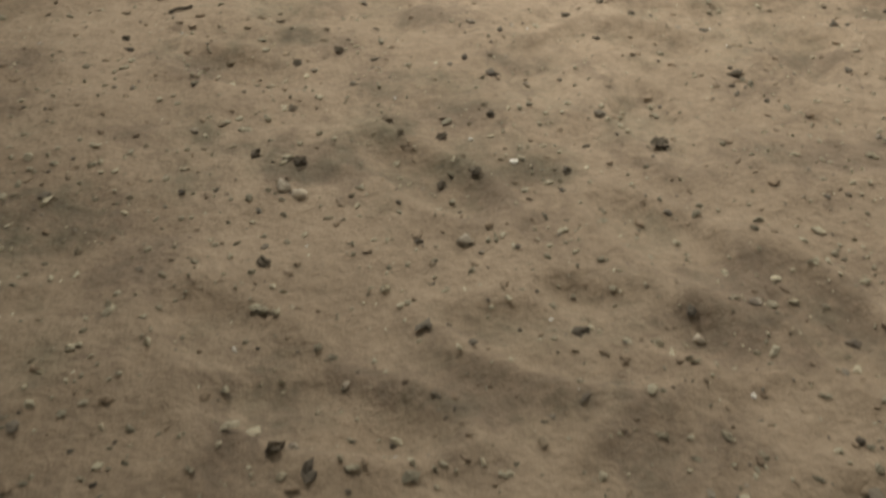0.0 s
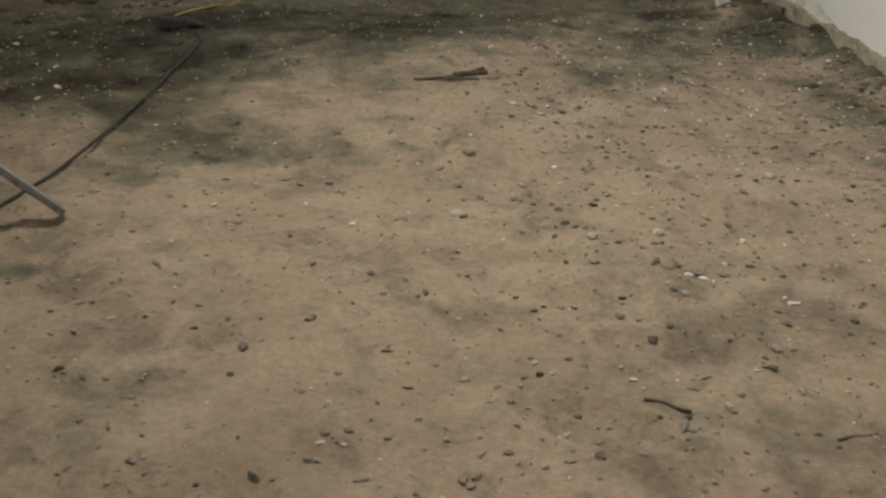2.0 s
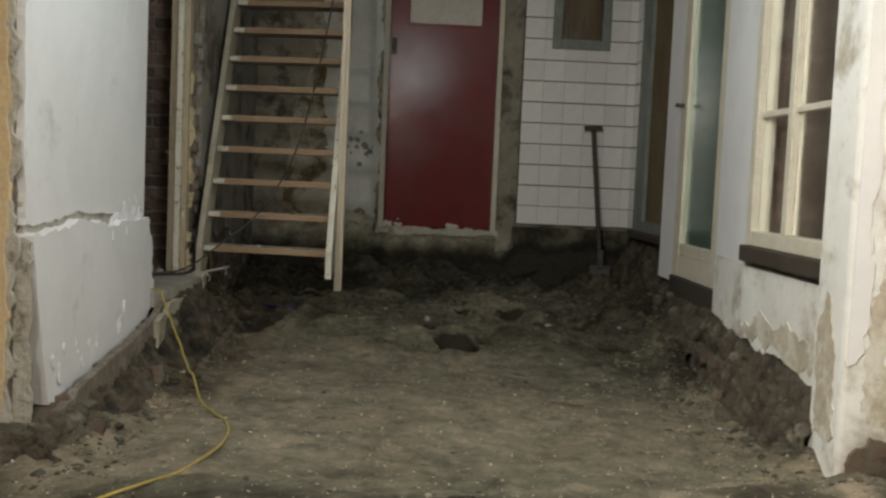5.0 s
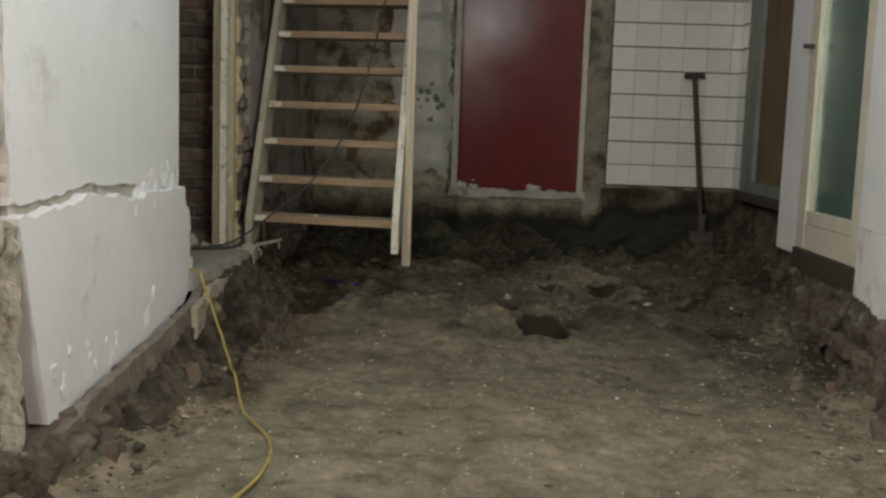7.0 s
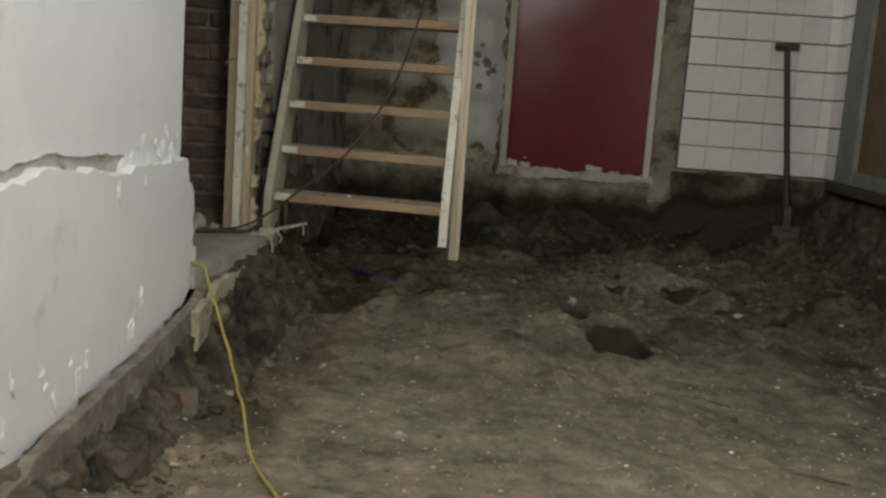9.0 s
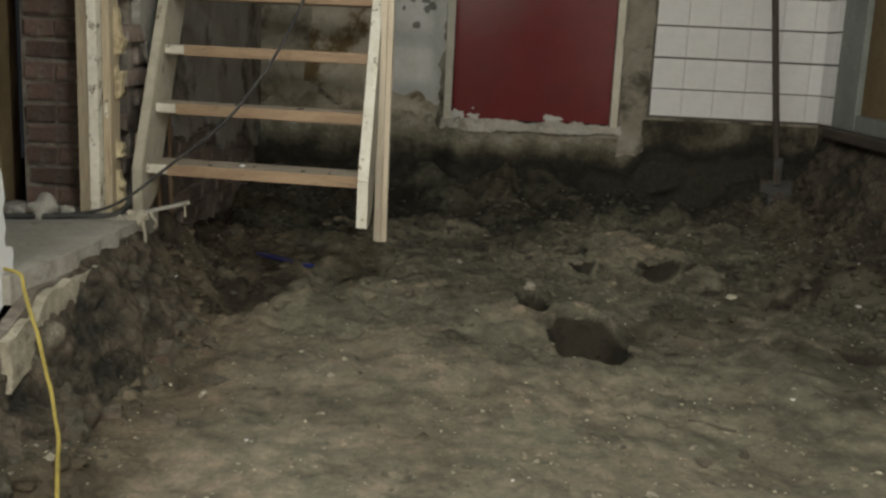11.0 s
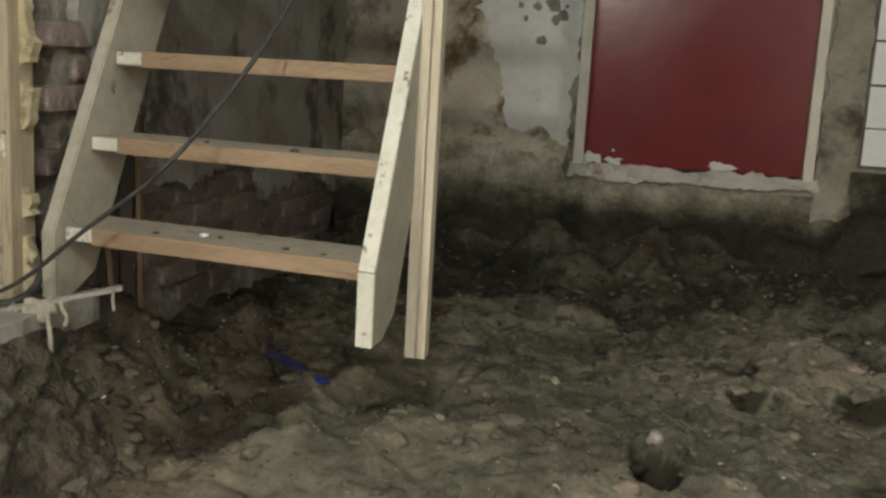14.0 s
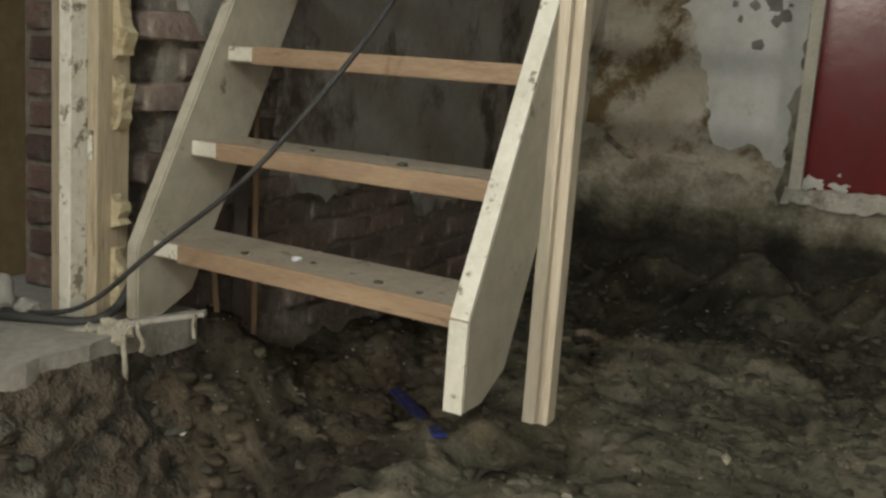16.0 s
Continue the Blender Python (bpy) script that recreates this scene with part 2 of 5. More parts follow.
STEEL = surf("rusty_steel", (0.115, 0.115, 0.11), (0.08, 0.075, 0.068), (0.095, 0.065, 0.048), scale=9, fine=70, rough=0.6, bump=0.3, metal=0.6)
GREYMETAL = surf("grey_painted_steel", (0.30, 0.31, 0.31), (0.24, 0.25, 0.25), (0.16, 0.15, 0.14), scale=8, fine=70, rough=0.5, bump=0.1)
STONE = surf("pebble_stone", (0.46, 0.42, 0.35), (0.32, 0.285, 0.235), (0.22, 0.19, 0.16), scale=14, fine=90, bump=0.5, vary=0.4, coarse=1.0)
CLOD = surf("dark_clod", (0.080, 0.075, 0.058), (0.122, 0.114, 0.088), scale=18, fine=80, bump=0.8, vary=0.4, coarse=1.0)
BROWN_CLOD = surf("brown_clod", (0.115, 0.100, 0.078), (0.165, 0.142, 0.110), scale=18, fine=80, bump=0.8, vary=0.5, coarse=1.0)
FOAM = surf("yellowed_foam", (0.60, 0.53, 0.36), (0.50, 0.42, 0.27), (0.34, 0.27, 0.17), scale=12, fine=60, bump=0.8, depth=0.01, coarse=1.4)
GLASS_CLEAR = glass("window_glass", (0.93, 0.95, 0.93), 0.02)
GLASS_GREEN = glass("green_glass", (0.72, 0.85, 0.80), 0.06)
GREENBOARD = surf("dark_green_board", (0.075, 0.125, 0.11), (0.055, 0.095, 0.085), (0.10, 0.15, 0.135), scale=2, fine=30, rough=0.8, bump=0.2, stretch=(1, 1, 6))
PANEL_GLASS = surf("dusty_white_pane", (0.58, 0.55, 0.50), (0.50, 0.47, 0.42), scale=4, fine=60, rough=0.4, bump=0.1)


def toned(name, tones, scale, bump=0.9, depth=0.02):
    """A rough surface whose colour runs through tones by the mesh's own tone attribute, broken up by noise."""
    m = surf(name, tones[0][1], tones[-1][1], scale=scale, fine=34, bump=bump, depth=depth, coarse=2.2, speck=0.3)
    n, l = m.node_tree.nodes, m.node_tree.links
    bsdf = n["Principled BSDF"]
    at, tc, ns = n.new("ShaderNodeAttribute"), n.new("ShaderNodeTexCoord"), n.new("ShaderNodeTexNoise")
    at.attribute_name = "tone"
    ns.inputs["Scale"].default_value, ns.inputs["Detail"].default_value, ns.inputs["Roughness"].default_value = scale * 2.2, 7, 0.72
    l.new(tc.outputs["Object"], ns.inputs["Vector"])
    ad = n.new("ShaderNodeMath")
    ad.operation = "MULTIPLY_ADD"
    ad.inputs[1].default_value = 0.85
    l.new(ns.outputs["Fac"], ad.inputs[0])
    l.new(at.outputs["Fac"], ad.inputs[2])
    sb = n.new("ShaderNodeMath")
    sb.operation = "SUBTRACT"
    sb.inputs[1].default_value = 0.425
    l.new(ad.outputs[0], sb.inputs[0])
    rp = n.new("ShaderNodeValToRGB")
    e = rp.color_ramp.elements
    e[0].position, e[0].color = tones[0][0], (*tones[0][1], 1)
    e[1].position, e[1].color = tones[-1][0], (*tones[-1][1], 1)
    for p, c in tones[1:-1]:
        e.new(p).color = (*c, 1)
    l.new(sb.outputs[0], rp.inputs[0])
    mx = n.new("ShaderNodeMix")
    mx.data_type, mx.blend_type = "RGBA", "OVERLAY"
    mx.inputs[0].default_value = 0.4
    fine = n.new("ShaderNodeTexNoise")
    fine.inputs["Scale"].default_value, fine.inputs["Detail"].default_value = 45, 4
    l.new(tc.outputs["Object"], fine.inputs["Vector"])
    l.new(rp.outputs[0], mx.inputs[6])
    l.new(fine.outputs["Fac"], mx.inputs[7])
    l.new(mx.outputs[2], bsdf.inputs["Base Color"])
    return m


FOOTING = toned("dark_wall_base", ((0.0, (0.40, 0.375, 0.30)), (0.20, (0.22, 0.20, 0.147)), (0.40, (0.115, 0.103, 0.073)), (0.56, (0.047, 0.042, 0.030)), (0.80, (0.023, 0.021, 0.016)), (1.1, (0.044, 0.040, 0.030))), 3.2)
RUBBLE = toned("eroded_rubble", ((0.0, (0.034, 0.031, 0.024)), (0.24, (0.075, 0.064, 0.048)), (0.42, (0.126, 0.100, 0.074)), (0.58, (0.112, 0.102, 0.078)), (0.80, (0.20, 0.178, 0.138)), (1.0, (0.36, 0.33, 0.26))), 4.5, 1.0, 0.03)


# ---- builders ----
RNG = np.random.RandomState(7)


def part(name, bm, material, parent=None, label="", smooth=False):
    me = bpy.data.meshes.new(name)
    bmesh.ops.recalc_face_normals(bm, faces=bm.faces)
    bm.to_mesh(me)
    bm.free()
    for p in me.polygons:
        p.use_smooth = smooth
    me.materials.append(material)
    ob = new(name, me)
    if parent:
        ob.parent = parent
    if label:
        ob["label"] = label
    return ob


def thing(name, label, category, group="", kind=""):
    return tagged(new(name), label, category, group, kind)


def block(bm, x0, x1, y0, y1, z0, z1, bevel=0.0):
    """An axis-aligned block added to bm, with its edges eased."""
    r = bmesh.ops.create_cube(bm, size=1.0, matrix=Matrix.Translation(((x0 + x1) / 2, (y0 + y1) / 2, (z0 + z1) / 2)) @ Matrix.Diagonal((x1 - x0, y1 - y0, z1 - z0, 1)))
    if bevel:
        es = list({e for v in r["verts"] for e in v.link_edges})
        bmesh.ops.bevel(bm, geom=es, offset=bevel, segments=2, affect="EDGES", profile=0.6)
    return bm


def blocks(*specs, bevel=0.0):
    bm = bmesh.new()
    for s in specs:
        block(bm, *s, bevel=bevel)
    return bm


def bar(a, b, w, d, bevel=0.004, turn=0.0):
    """A squared bar from a to b, w by d in section."""
    a, b = Vector(a), Vector(b)
    bm = bmesh.new()
    block(bm, -w / 2, w / 2, -d / 2, d / 2, 0, (b - a).length, bevel)
    m = Matrix.Translation(a) @ (b - a).to_track_quat("Z", "Y").to_matrix().to_4x4() @ Matrix.Rotation(turn, 4, "Z")
    bmesh.ops.transform(bm, matrix=m, verts=bm.verts)
    return bm


def rod(a, b, r0, r1=None, sides=14):
    a, b = Vector(a), Vector(b)
    bm = bmesh.new()
    m = Matrix.Translation((a + b) / 2) @ (b - a).to_track_quat("Z", "Y").to_matrix().to_4x4()
    bmesh.ops.create_cone(bm, cap_ends=True, segments=sides, radius1=r0, radius2=r0 if r1 is None else r1, depth=(b - a).length, matrix=m)
    return bm


def tube(points, r, sides=8, steps=10):
    """A smooth tube through a few points."""
    p = [Vector(q) for q in points]
    line = []
    for i in range(len(p) - 1):
        a, b, c, d = p[max(i - 1, 0)], p[i], p[i + 1], p[min(i + 2, len(p) - 1)]
        for k in range(steps):
            t = k / steps
            line.append(0.5 * (2 * b + (c - a) * t + (2 * a - 5 * b + 4 * c - d) * t * t + (3 * b - a - 3 * c + d) * t ** 3))
    line.append(p[-1])
    bm = bmesh.new()
    rings = []
    for i, q in enumerate(line):
        way = (line[min(i + 1, len(line) - 1)] - line[max(i - 1, 0)]).normalized()
        side = way.cross(Vector((0.13, 0.21, 0.97))).normalized()
        up = side.cross(way)
        rings.append([bm.verts.new(q + r * (math.cos(u) * side + math.sin(u) * up)) for u in (2 * math.pi * k / sides for k in range(sides))])
    for a, b in zip(rings, rings[1:]):
        for k in range(sides):
            bm.faces.new((a[k], a[(k + 1) % sides], b[(k + 1) % sides], b[k]))
    bm.faces.new(rings[0][::-1])
    bm.faces.new(rings[-1])
    return bm


def sheet(axis, at, thick, corners, jag=0.012, step=0.022, seed=1, keep=()):
    """A layer of plaster of that thickness with a broken outline. axis x: it lies in the plane x = at, corners are (y, z);
    axis y: corners are (x, z); axis z: a level plate, corners are (x, y). keep: sides that stay straight."""
    rng = np.random.RandomState(seed)
    pts = []
    for i, c in enumerate(corners):
        d = corners[(i + 1) % len(corners)]
        a, b = np.array(c, float), np.array(d, float)
        n = 1 if i in keep else max(2, int(np.linalg.norm(b - a) / step))
        nrm = np.array((-(b - a)[1], (b - a)[0])) / max(np.linalg.norm(b - a), 1e-6)
        run = 0.0
        for k in range(n):
            run = 0.80 * run + rng.normal(0, jag * 0.5)
            pts.append(a + (b - a) * k / n + (nrm * run if 0 < k else 0))
    bm = bmesh.new()
    place = {"x": lambda u, v, w: (w, u, v), "y": lambda u, v, w: (u, w, v), "z": lambda u, v, w: (u, v, w)}[axis]
    front = [bm.verts.new(place(u, v, at + thick)) for u, v in pts]
    back = [bm.verts.new(place(u, v, at)) for u, v in pts]
    bm.faces.new(front)
    bm.faces.new(back[::-1])
    for k in range(len(pts)):
        j = (k + 1) % len(pts)
        bm.faces.new((front[k], back[k], back[j], front[j]))
    return bm


def lump(rng, size, flat=0.6, detail=1, rough=0.25):
    """A rough stone or clod about its own origin."""
    bm = bmesh.new()
    bmesh.ops.create_icosphere(bm, subdivisions=detail, radius=size)
    off = Vector(rng.uniform(-50, 50, 3))
    for v in bm.verts:
        k = 1 + rough * 2 * noise.noise(v.co / size * 1.3 + off)
        v.co = Vector((v.co.x * k, v.co.y * k * 0.8, v.co.z * k * flat))
    return bm


# ---- ground ----
def lattice(seed, nx=96, ny=96):
    return np.random.RandomState(seed).uniform(-1, 1, (nx, ny))


LATTICES = [lattice(s) for s in range(20, 28)]


def value_noise(x, y, s, k):
    g = LATTICES[k % 8]
    u, v = x * s + 13.7 * k + 40, y * s + 7.1 * k + 40
    iu, iv = np.floor(u).astype(int), np.floor(v).astype(int)
    fu, fv = u - iu, v - iv
    fu, fv = fu * fu * (3 - 2 * fu), fv * fv * (3 - 2 * fv)
    a, b = g[iu % 96, iv % 96], g[(iu + 1) % 96, iv % 96]
    c, d = g[iu % 96, (iv + 1) % 96], g[(iu + 1) % 96, (iv + 1) % 96]
    return (a * (1 - fu) + b * fu) * (1 - fv) + (c * (1 - fu) + d * fu) * fv


def fbm(x, y, s, octaves=4, k=0):
    return sum(value_noise(x, y, s * 2 ** o, k + o) * 0.5 ** o for o in range(octaves))


def ease(v, lo, hi):
    t = np.clip((v - lo) / (hi - lo), 0, 1)
    return t * t * (3 - 2 * t)


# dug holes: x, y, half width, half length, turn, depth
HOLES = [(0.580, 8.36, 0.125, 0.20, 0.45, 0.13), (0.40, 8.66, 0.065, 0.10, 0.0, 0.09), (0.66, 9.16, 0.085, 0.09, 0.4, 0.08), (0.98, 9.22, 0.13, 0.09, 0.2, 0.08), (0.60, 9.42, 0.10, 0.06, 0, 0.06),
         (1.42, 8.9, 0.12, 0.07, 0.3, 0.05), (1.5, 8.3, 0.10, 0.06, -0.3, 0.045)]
PRINTS = [(RNG.uniform(-1.2, 1.7), RNG.uniform(0.2, 6.2), RNG.uniform(-0.7, 0.7), RNG.uniform(0.008, 0.018)) for _ in range(70)]
PRINTS += [(0.80, 2.77, 1.45, 0.016), (0.60, 2.57, 1.2, 0.014), (1.0, 2.35, 1.3, 0.012)]
PRINTS += [(0.79, 2.76, 1.3, 0.02), (0.61, 2.56, 1.2, 0.018), (0.68, 2.31, 1.35, 0.018), (0.84, 2.2, 0.3, 0.026), (-0.15, 2.1, 1.1, 0.018), (0.6, 2.2, 1.2, 0.016), (0.18, 1.77, 0.8, 0.022), (0.84, 2.33, 1.5, 0.016), (0.18, 3.19, 1.4, 0.014), (0.07, 1.3, 1.3, 0.024), (0.35, 1.41, 1.2, 0.022), (0.46, 1.45, 1.1, 0.02), (0.8, 2.22, 1.4, 0.02), (-0.04, 1.41, 0.9, 0.016), (0.69, 1.45, 0.4, 0.02), (-0.15, 3.91, 1.4, 0.02), (0.18, 3.17, 1.3, 0.018), (0.79, 2.78, 1.3, 0.02), (0.71, 2.94, 1.2, 0.016), (-0.08, 2.95, 1.2, 0.014)]


def ground(x, y):
    """The ground's height and its share of dark soil, which also paints the shade in the holes."""
    x, y = np.asarray(x, float), np.asarray(y, float)
    w = fbm(x, y, 1.3, 4, 1)
    z = 0.012 * fbm(x, y, 1.1, 3, 2)
    far = ease(y + 0.16 * w + 0.30 * ease(-x, 0.5, 0.9), 5.56, 5.90)
    z -= 0.082 * far
    z += far * 0.135 * ease(y + 0.25 * w, 7.6, 9.2)
    foot = -0.76 + 0.10 * fbm(x, y, 2.6, 3, 3)
    left = ease(foot - x, -0.05, 0.19) * ease(y, 5.75, 6.1)
    z += left * 0.05 * (1 + 0.6 * fbm(x, y, 6, 2, 4))
    right = ease(x - 1.56 + 0.14 * fbm(x, y, 2.4, 3, 5), -0.05, 0.28) * ease(y, 5.85, 6.2)
    z += right * (0.07 + 0.06 * ease(y, 7.4, 8.2)) * (1 + 0.5 * fbm(x, y, 6, 2, 6))
    bank = ease(-x + 0.06 * w, 0.66, 0.98) * ease(y, 7.6, 8.0) * (1 - ease(y + 0.1 * w, 8.70, 9.0))
    z += bank * 0.20 * (1 + 0.4 * fbm(x, y, 5, 3, 2))
    lip = ease(x + 0.12 * fbm(x, y, 2.2, 3, 7), 1.60, 1.94) * (1 - ease(y, 5.7, 6.0))
    z += lip * 0.022 * (1 + 0.5 * fbm(x, y, 12, 3, 7))
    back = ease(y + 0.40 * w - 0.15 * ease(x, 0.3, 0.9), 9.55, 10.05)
    stairs = ease(-x + 0.15 * w, 0.30, 0.55) * ease(y, 8.3, 8.8)
    z += 0.05 * back * fbm(x, y, 3, 4, 2) + 0.04 * ease(y, 9.2, 9.7) * (1 - ease(y, 9.9, 10.4)) * ease(x, 0.5, 0.9)
    z += 0.02 * stairs * fbm(x, y, 4, 3, 1)
    rubble = np.clip(left + right + lip + bank + 0.8 * back + 0.8 * stairs + 0.35 * ease(y, 7.6, 8.8), 0, 1)
    z += ease(y, 10.15, 10.68) * (0.12 + 0.10 * fbm(x, y, 2.6, 3, 4))
    lumpy = ease(y + 0.3 * w, 8.0, 9.1)
    wx, wy = x + 0.16 * fbm(x, y, 3.1, 3, 2), y + 0.16 * fbm(x, y, 2.7, 3, 5)
    relief = fbm(wx, wy, 2.3, 4, 6)
    clumps = fbm(wx + 0.05 * relief, wy, 7.0, 3, 1)
    z += (0.006 * far + 0.034 * lumpy) * relief + (0.005 * far + 0.015 * lumpy) * clumps + 0.006 * lumpy * fbm(wx, wy, 22, 2, 3)
    z += (0.0075 + 0.018 * rubble) * fbm(x, y, 9, 3, 3) + (0.0034 + 0.006 * rubble) * fbm(x, y, 26, 2, 5)
    # Darker with y and towards the right; hollows darker than crests.
    soil = (0.38 + 0.20 * ease(y, 7.9, 9.2) + 0.16 * ease(x + 0.2 * w, 0.5, 1.3) * ease(y, 6.6, 7.4)) * far - 0.16 * lumpy * relief - 0.16 * lumpy * clumps + 0.12 * w * (1 - 0.6 * far) + (0.36 + 0.25 * w) * ease(y + 0.5 * w, 3.8, 4.9) * (1 - far)
    soil = np.maximum(soil, (0.50 + 0.12 * w - 0.08 * clumps) * lumpy)
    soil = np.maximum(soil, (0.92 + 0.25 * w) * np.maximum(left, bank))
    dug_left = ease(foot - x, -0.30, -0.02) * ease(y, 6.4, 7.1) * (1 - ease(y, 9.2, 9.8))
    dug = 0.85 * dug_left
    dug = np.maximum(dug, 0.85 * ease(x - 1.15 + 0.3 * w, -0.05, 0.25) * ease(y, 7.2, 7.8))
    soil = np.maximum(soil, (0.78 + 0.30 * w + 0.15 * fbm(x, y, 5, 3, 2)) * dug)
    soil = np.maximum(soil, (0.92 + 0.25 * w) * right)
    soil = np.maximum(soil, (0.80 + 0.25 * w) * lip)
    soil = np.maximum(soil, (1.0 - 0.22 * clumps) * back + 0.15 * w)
    soil = np.maximum(soil, (0.56 - 0.2 * clumps) * stairs + 0.25 * w)
    soil = np.maximum(soil, (0.46 + 0.15 * w) * ease(y + 0.1 * w, 5.76, 5.84) * (1 - ease(y + 0.25 * w, 6.0, 6.6)))
    damp = ease(x - 0.25 * w, 0.75, 1.35) * ease(y + 0.3 * w, 3.6, 4.3) * (1 - ease(y, 5.6, 5.9))
    soil = np.maximum(soil, (0.54 + 0.30 * w + 0.25 * fbm(x, y, 5, 3, 2)) * damp)
    damp = (1 - ease(x + 0.2 * w, -0.15, 0.0)) * ease(y + 0.2 * w, 4.1, 4.5) * (1 - ease(y, 5.6, 5.9))
    soil = np.maximum(soil, (0.46 + 0.30 * w + 0.22 * fbm(x, y, 5, 3, 2)) * damp)
    soil = soil + (0.17 - 0.10 * far) * fbm(x, y, 8, 3, 6)
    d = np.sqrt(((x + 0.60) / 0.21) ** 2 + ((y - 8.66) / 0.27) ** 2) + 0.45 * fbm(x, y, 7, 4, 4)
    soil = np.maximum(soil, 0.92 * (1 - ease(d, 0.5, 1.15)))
    z -= 0.03 * (1 - ease(d, 0.4, 1.2))
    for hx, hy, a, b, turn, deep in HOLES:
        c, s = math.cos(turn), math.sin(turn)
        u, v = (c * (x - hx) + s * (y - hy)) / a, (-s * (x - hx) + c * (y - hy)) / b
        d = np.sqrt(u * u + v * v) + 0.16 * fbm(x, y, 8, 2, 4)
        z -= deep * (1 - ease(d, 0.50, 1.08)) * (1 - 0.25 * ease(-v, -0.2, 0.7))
        # Dug soil in holes, with shade painted on the far and right walls.
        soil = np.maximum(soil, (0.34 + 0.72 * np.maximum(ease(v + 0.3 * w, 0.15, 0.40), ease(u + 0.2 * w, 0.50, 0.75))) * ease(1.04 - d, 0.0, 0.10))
    trod, rim = np.zeros_like(z), np.zeros_like(z)
    for px, py, turn, deep in PRINTS:
        c, s = math.cos(turn), math.sin(turn)
        u, v = (c * (x - px) + s * (y - py)) / 0.055, (-s * (x - px) + c * (y - py)) / 0.14
        d = np.sqrt(u * u + v * v)
        d = d + 0.10 * w
        trod = np.maximum(trod, 0.8 * deep * (1 - ease(d, 0.6, 1.15)))
        rim = np.maximum(rim, 0.35 * deep * np.exp(-((d - 1.25) / 0.2) ** 2))
        # Prints are a little darker inside than the sand around them.
        soil = np.maximum(soil, 0.16 * (1 - ease(d, 0.6, 1.2)))
    z += np.where(trod > 0.002, 0, rim) - trod
    z = np.where((x < -0.86) & (y > 7.5) & (y < 8.64), np.minimum(z, 0.225), z)
    rust = np.clip(np.maximum(dug_left, 0.8 * np.maximum(left, bank)) + 0.5 * right, 0, 1)
    return z, np.clip(soil, 0, 1.2), rust


def floor_height(x, y):
    return float(ground(np.array([x]), np.array([y]))[0][0])


def grid_mesh(name, xs, ys):
    X, Y = np.meshgrid(xs, ys, indexing="ij")
    Z, S, R = ground(X.ravel(), Y.ravel())
    nx, ny = len(xs), len(ys)
    me = bpy.data.meshes.new(name)
    i = (np.arange(nx - 1)[:, None] * ny + np.arange(ny - 1)[None, :]).ravel()
    quads = np.stack([i, i + ny, i + ny + 1, i + 1], 1)
    me.from_pydata(np.stack([X.ravel(), Y.ravel(), Z], 1).tolist(), [], quads.tolist())
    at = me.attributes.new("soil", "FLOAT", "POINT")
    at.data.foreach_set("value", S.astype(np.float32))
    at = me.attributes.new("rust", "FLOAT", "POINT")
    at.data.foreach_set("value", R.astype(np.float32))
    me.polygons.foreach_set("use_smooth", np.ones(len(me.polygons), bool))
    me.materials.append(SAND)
    return new(name, me)


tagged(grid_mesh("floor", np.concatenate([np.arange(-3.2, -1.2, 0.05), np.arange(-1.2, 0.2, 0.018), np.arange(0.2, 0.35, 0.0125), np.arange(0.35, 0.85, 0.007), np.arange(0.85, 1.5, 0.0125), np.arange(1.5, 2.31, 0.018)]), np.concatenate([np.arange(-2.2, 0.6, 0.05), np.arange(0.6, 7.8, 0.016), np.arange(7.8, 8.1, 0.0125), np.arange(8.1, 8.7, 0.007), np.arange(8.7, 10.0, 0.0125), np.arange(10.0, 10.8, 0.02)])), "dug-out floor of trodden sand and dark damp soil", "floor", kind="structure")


# ---- setting ----
def structure(name, label, category="wall"):
    return tagged(new(name), label, category, kind="structure")


def toned_grid(name, points, tones, nu, nv, material, parent, label):
    """A smooth sheet of nu by nv points that carries a tone attribute."""
    me = bpy.data.meshes.new(name)
    i = (np.arange(nu - 1)[:, None] * nv + np.arange(nv - 1)[None, :]).ravel()
    me.from_pydata(points, [], np.stack([i, i + nv, i + nv + 1, i + 1], 1).tolist())
    me.attributes.new("tone", "FLOAT", "POINT").data.foreach_set("value", np.asarray(tones, np.float32))
    me.polygons.foreach_set("use_smooth", np.ones(len(me.polygons), bool))
    me.materials.append(material)
    ob = new(name, me)
    ob.parent, ob["label"] = parent, label
    return ob


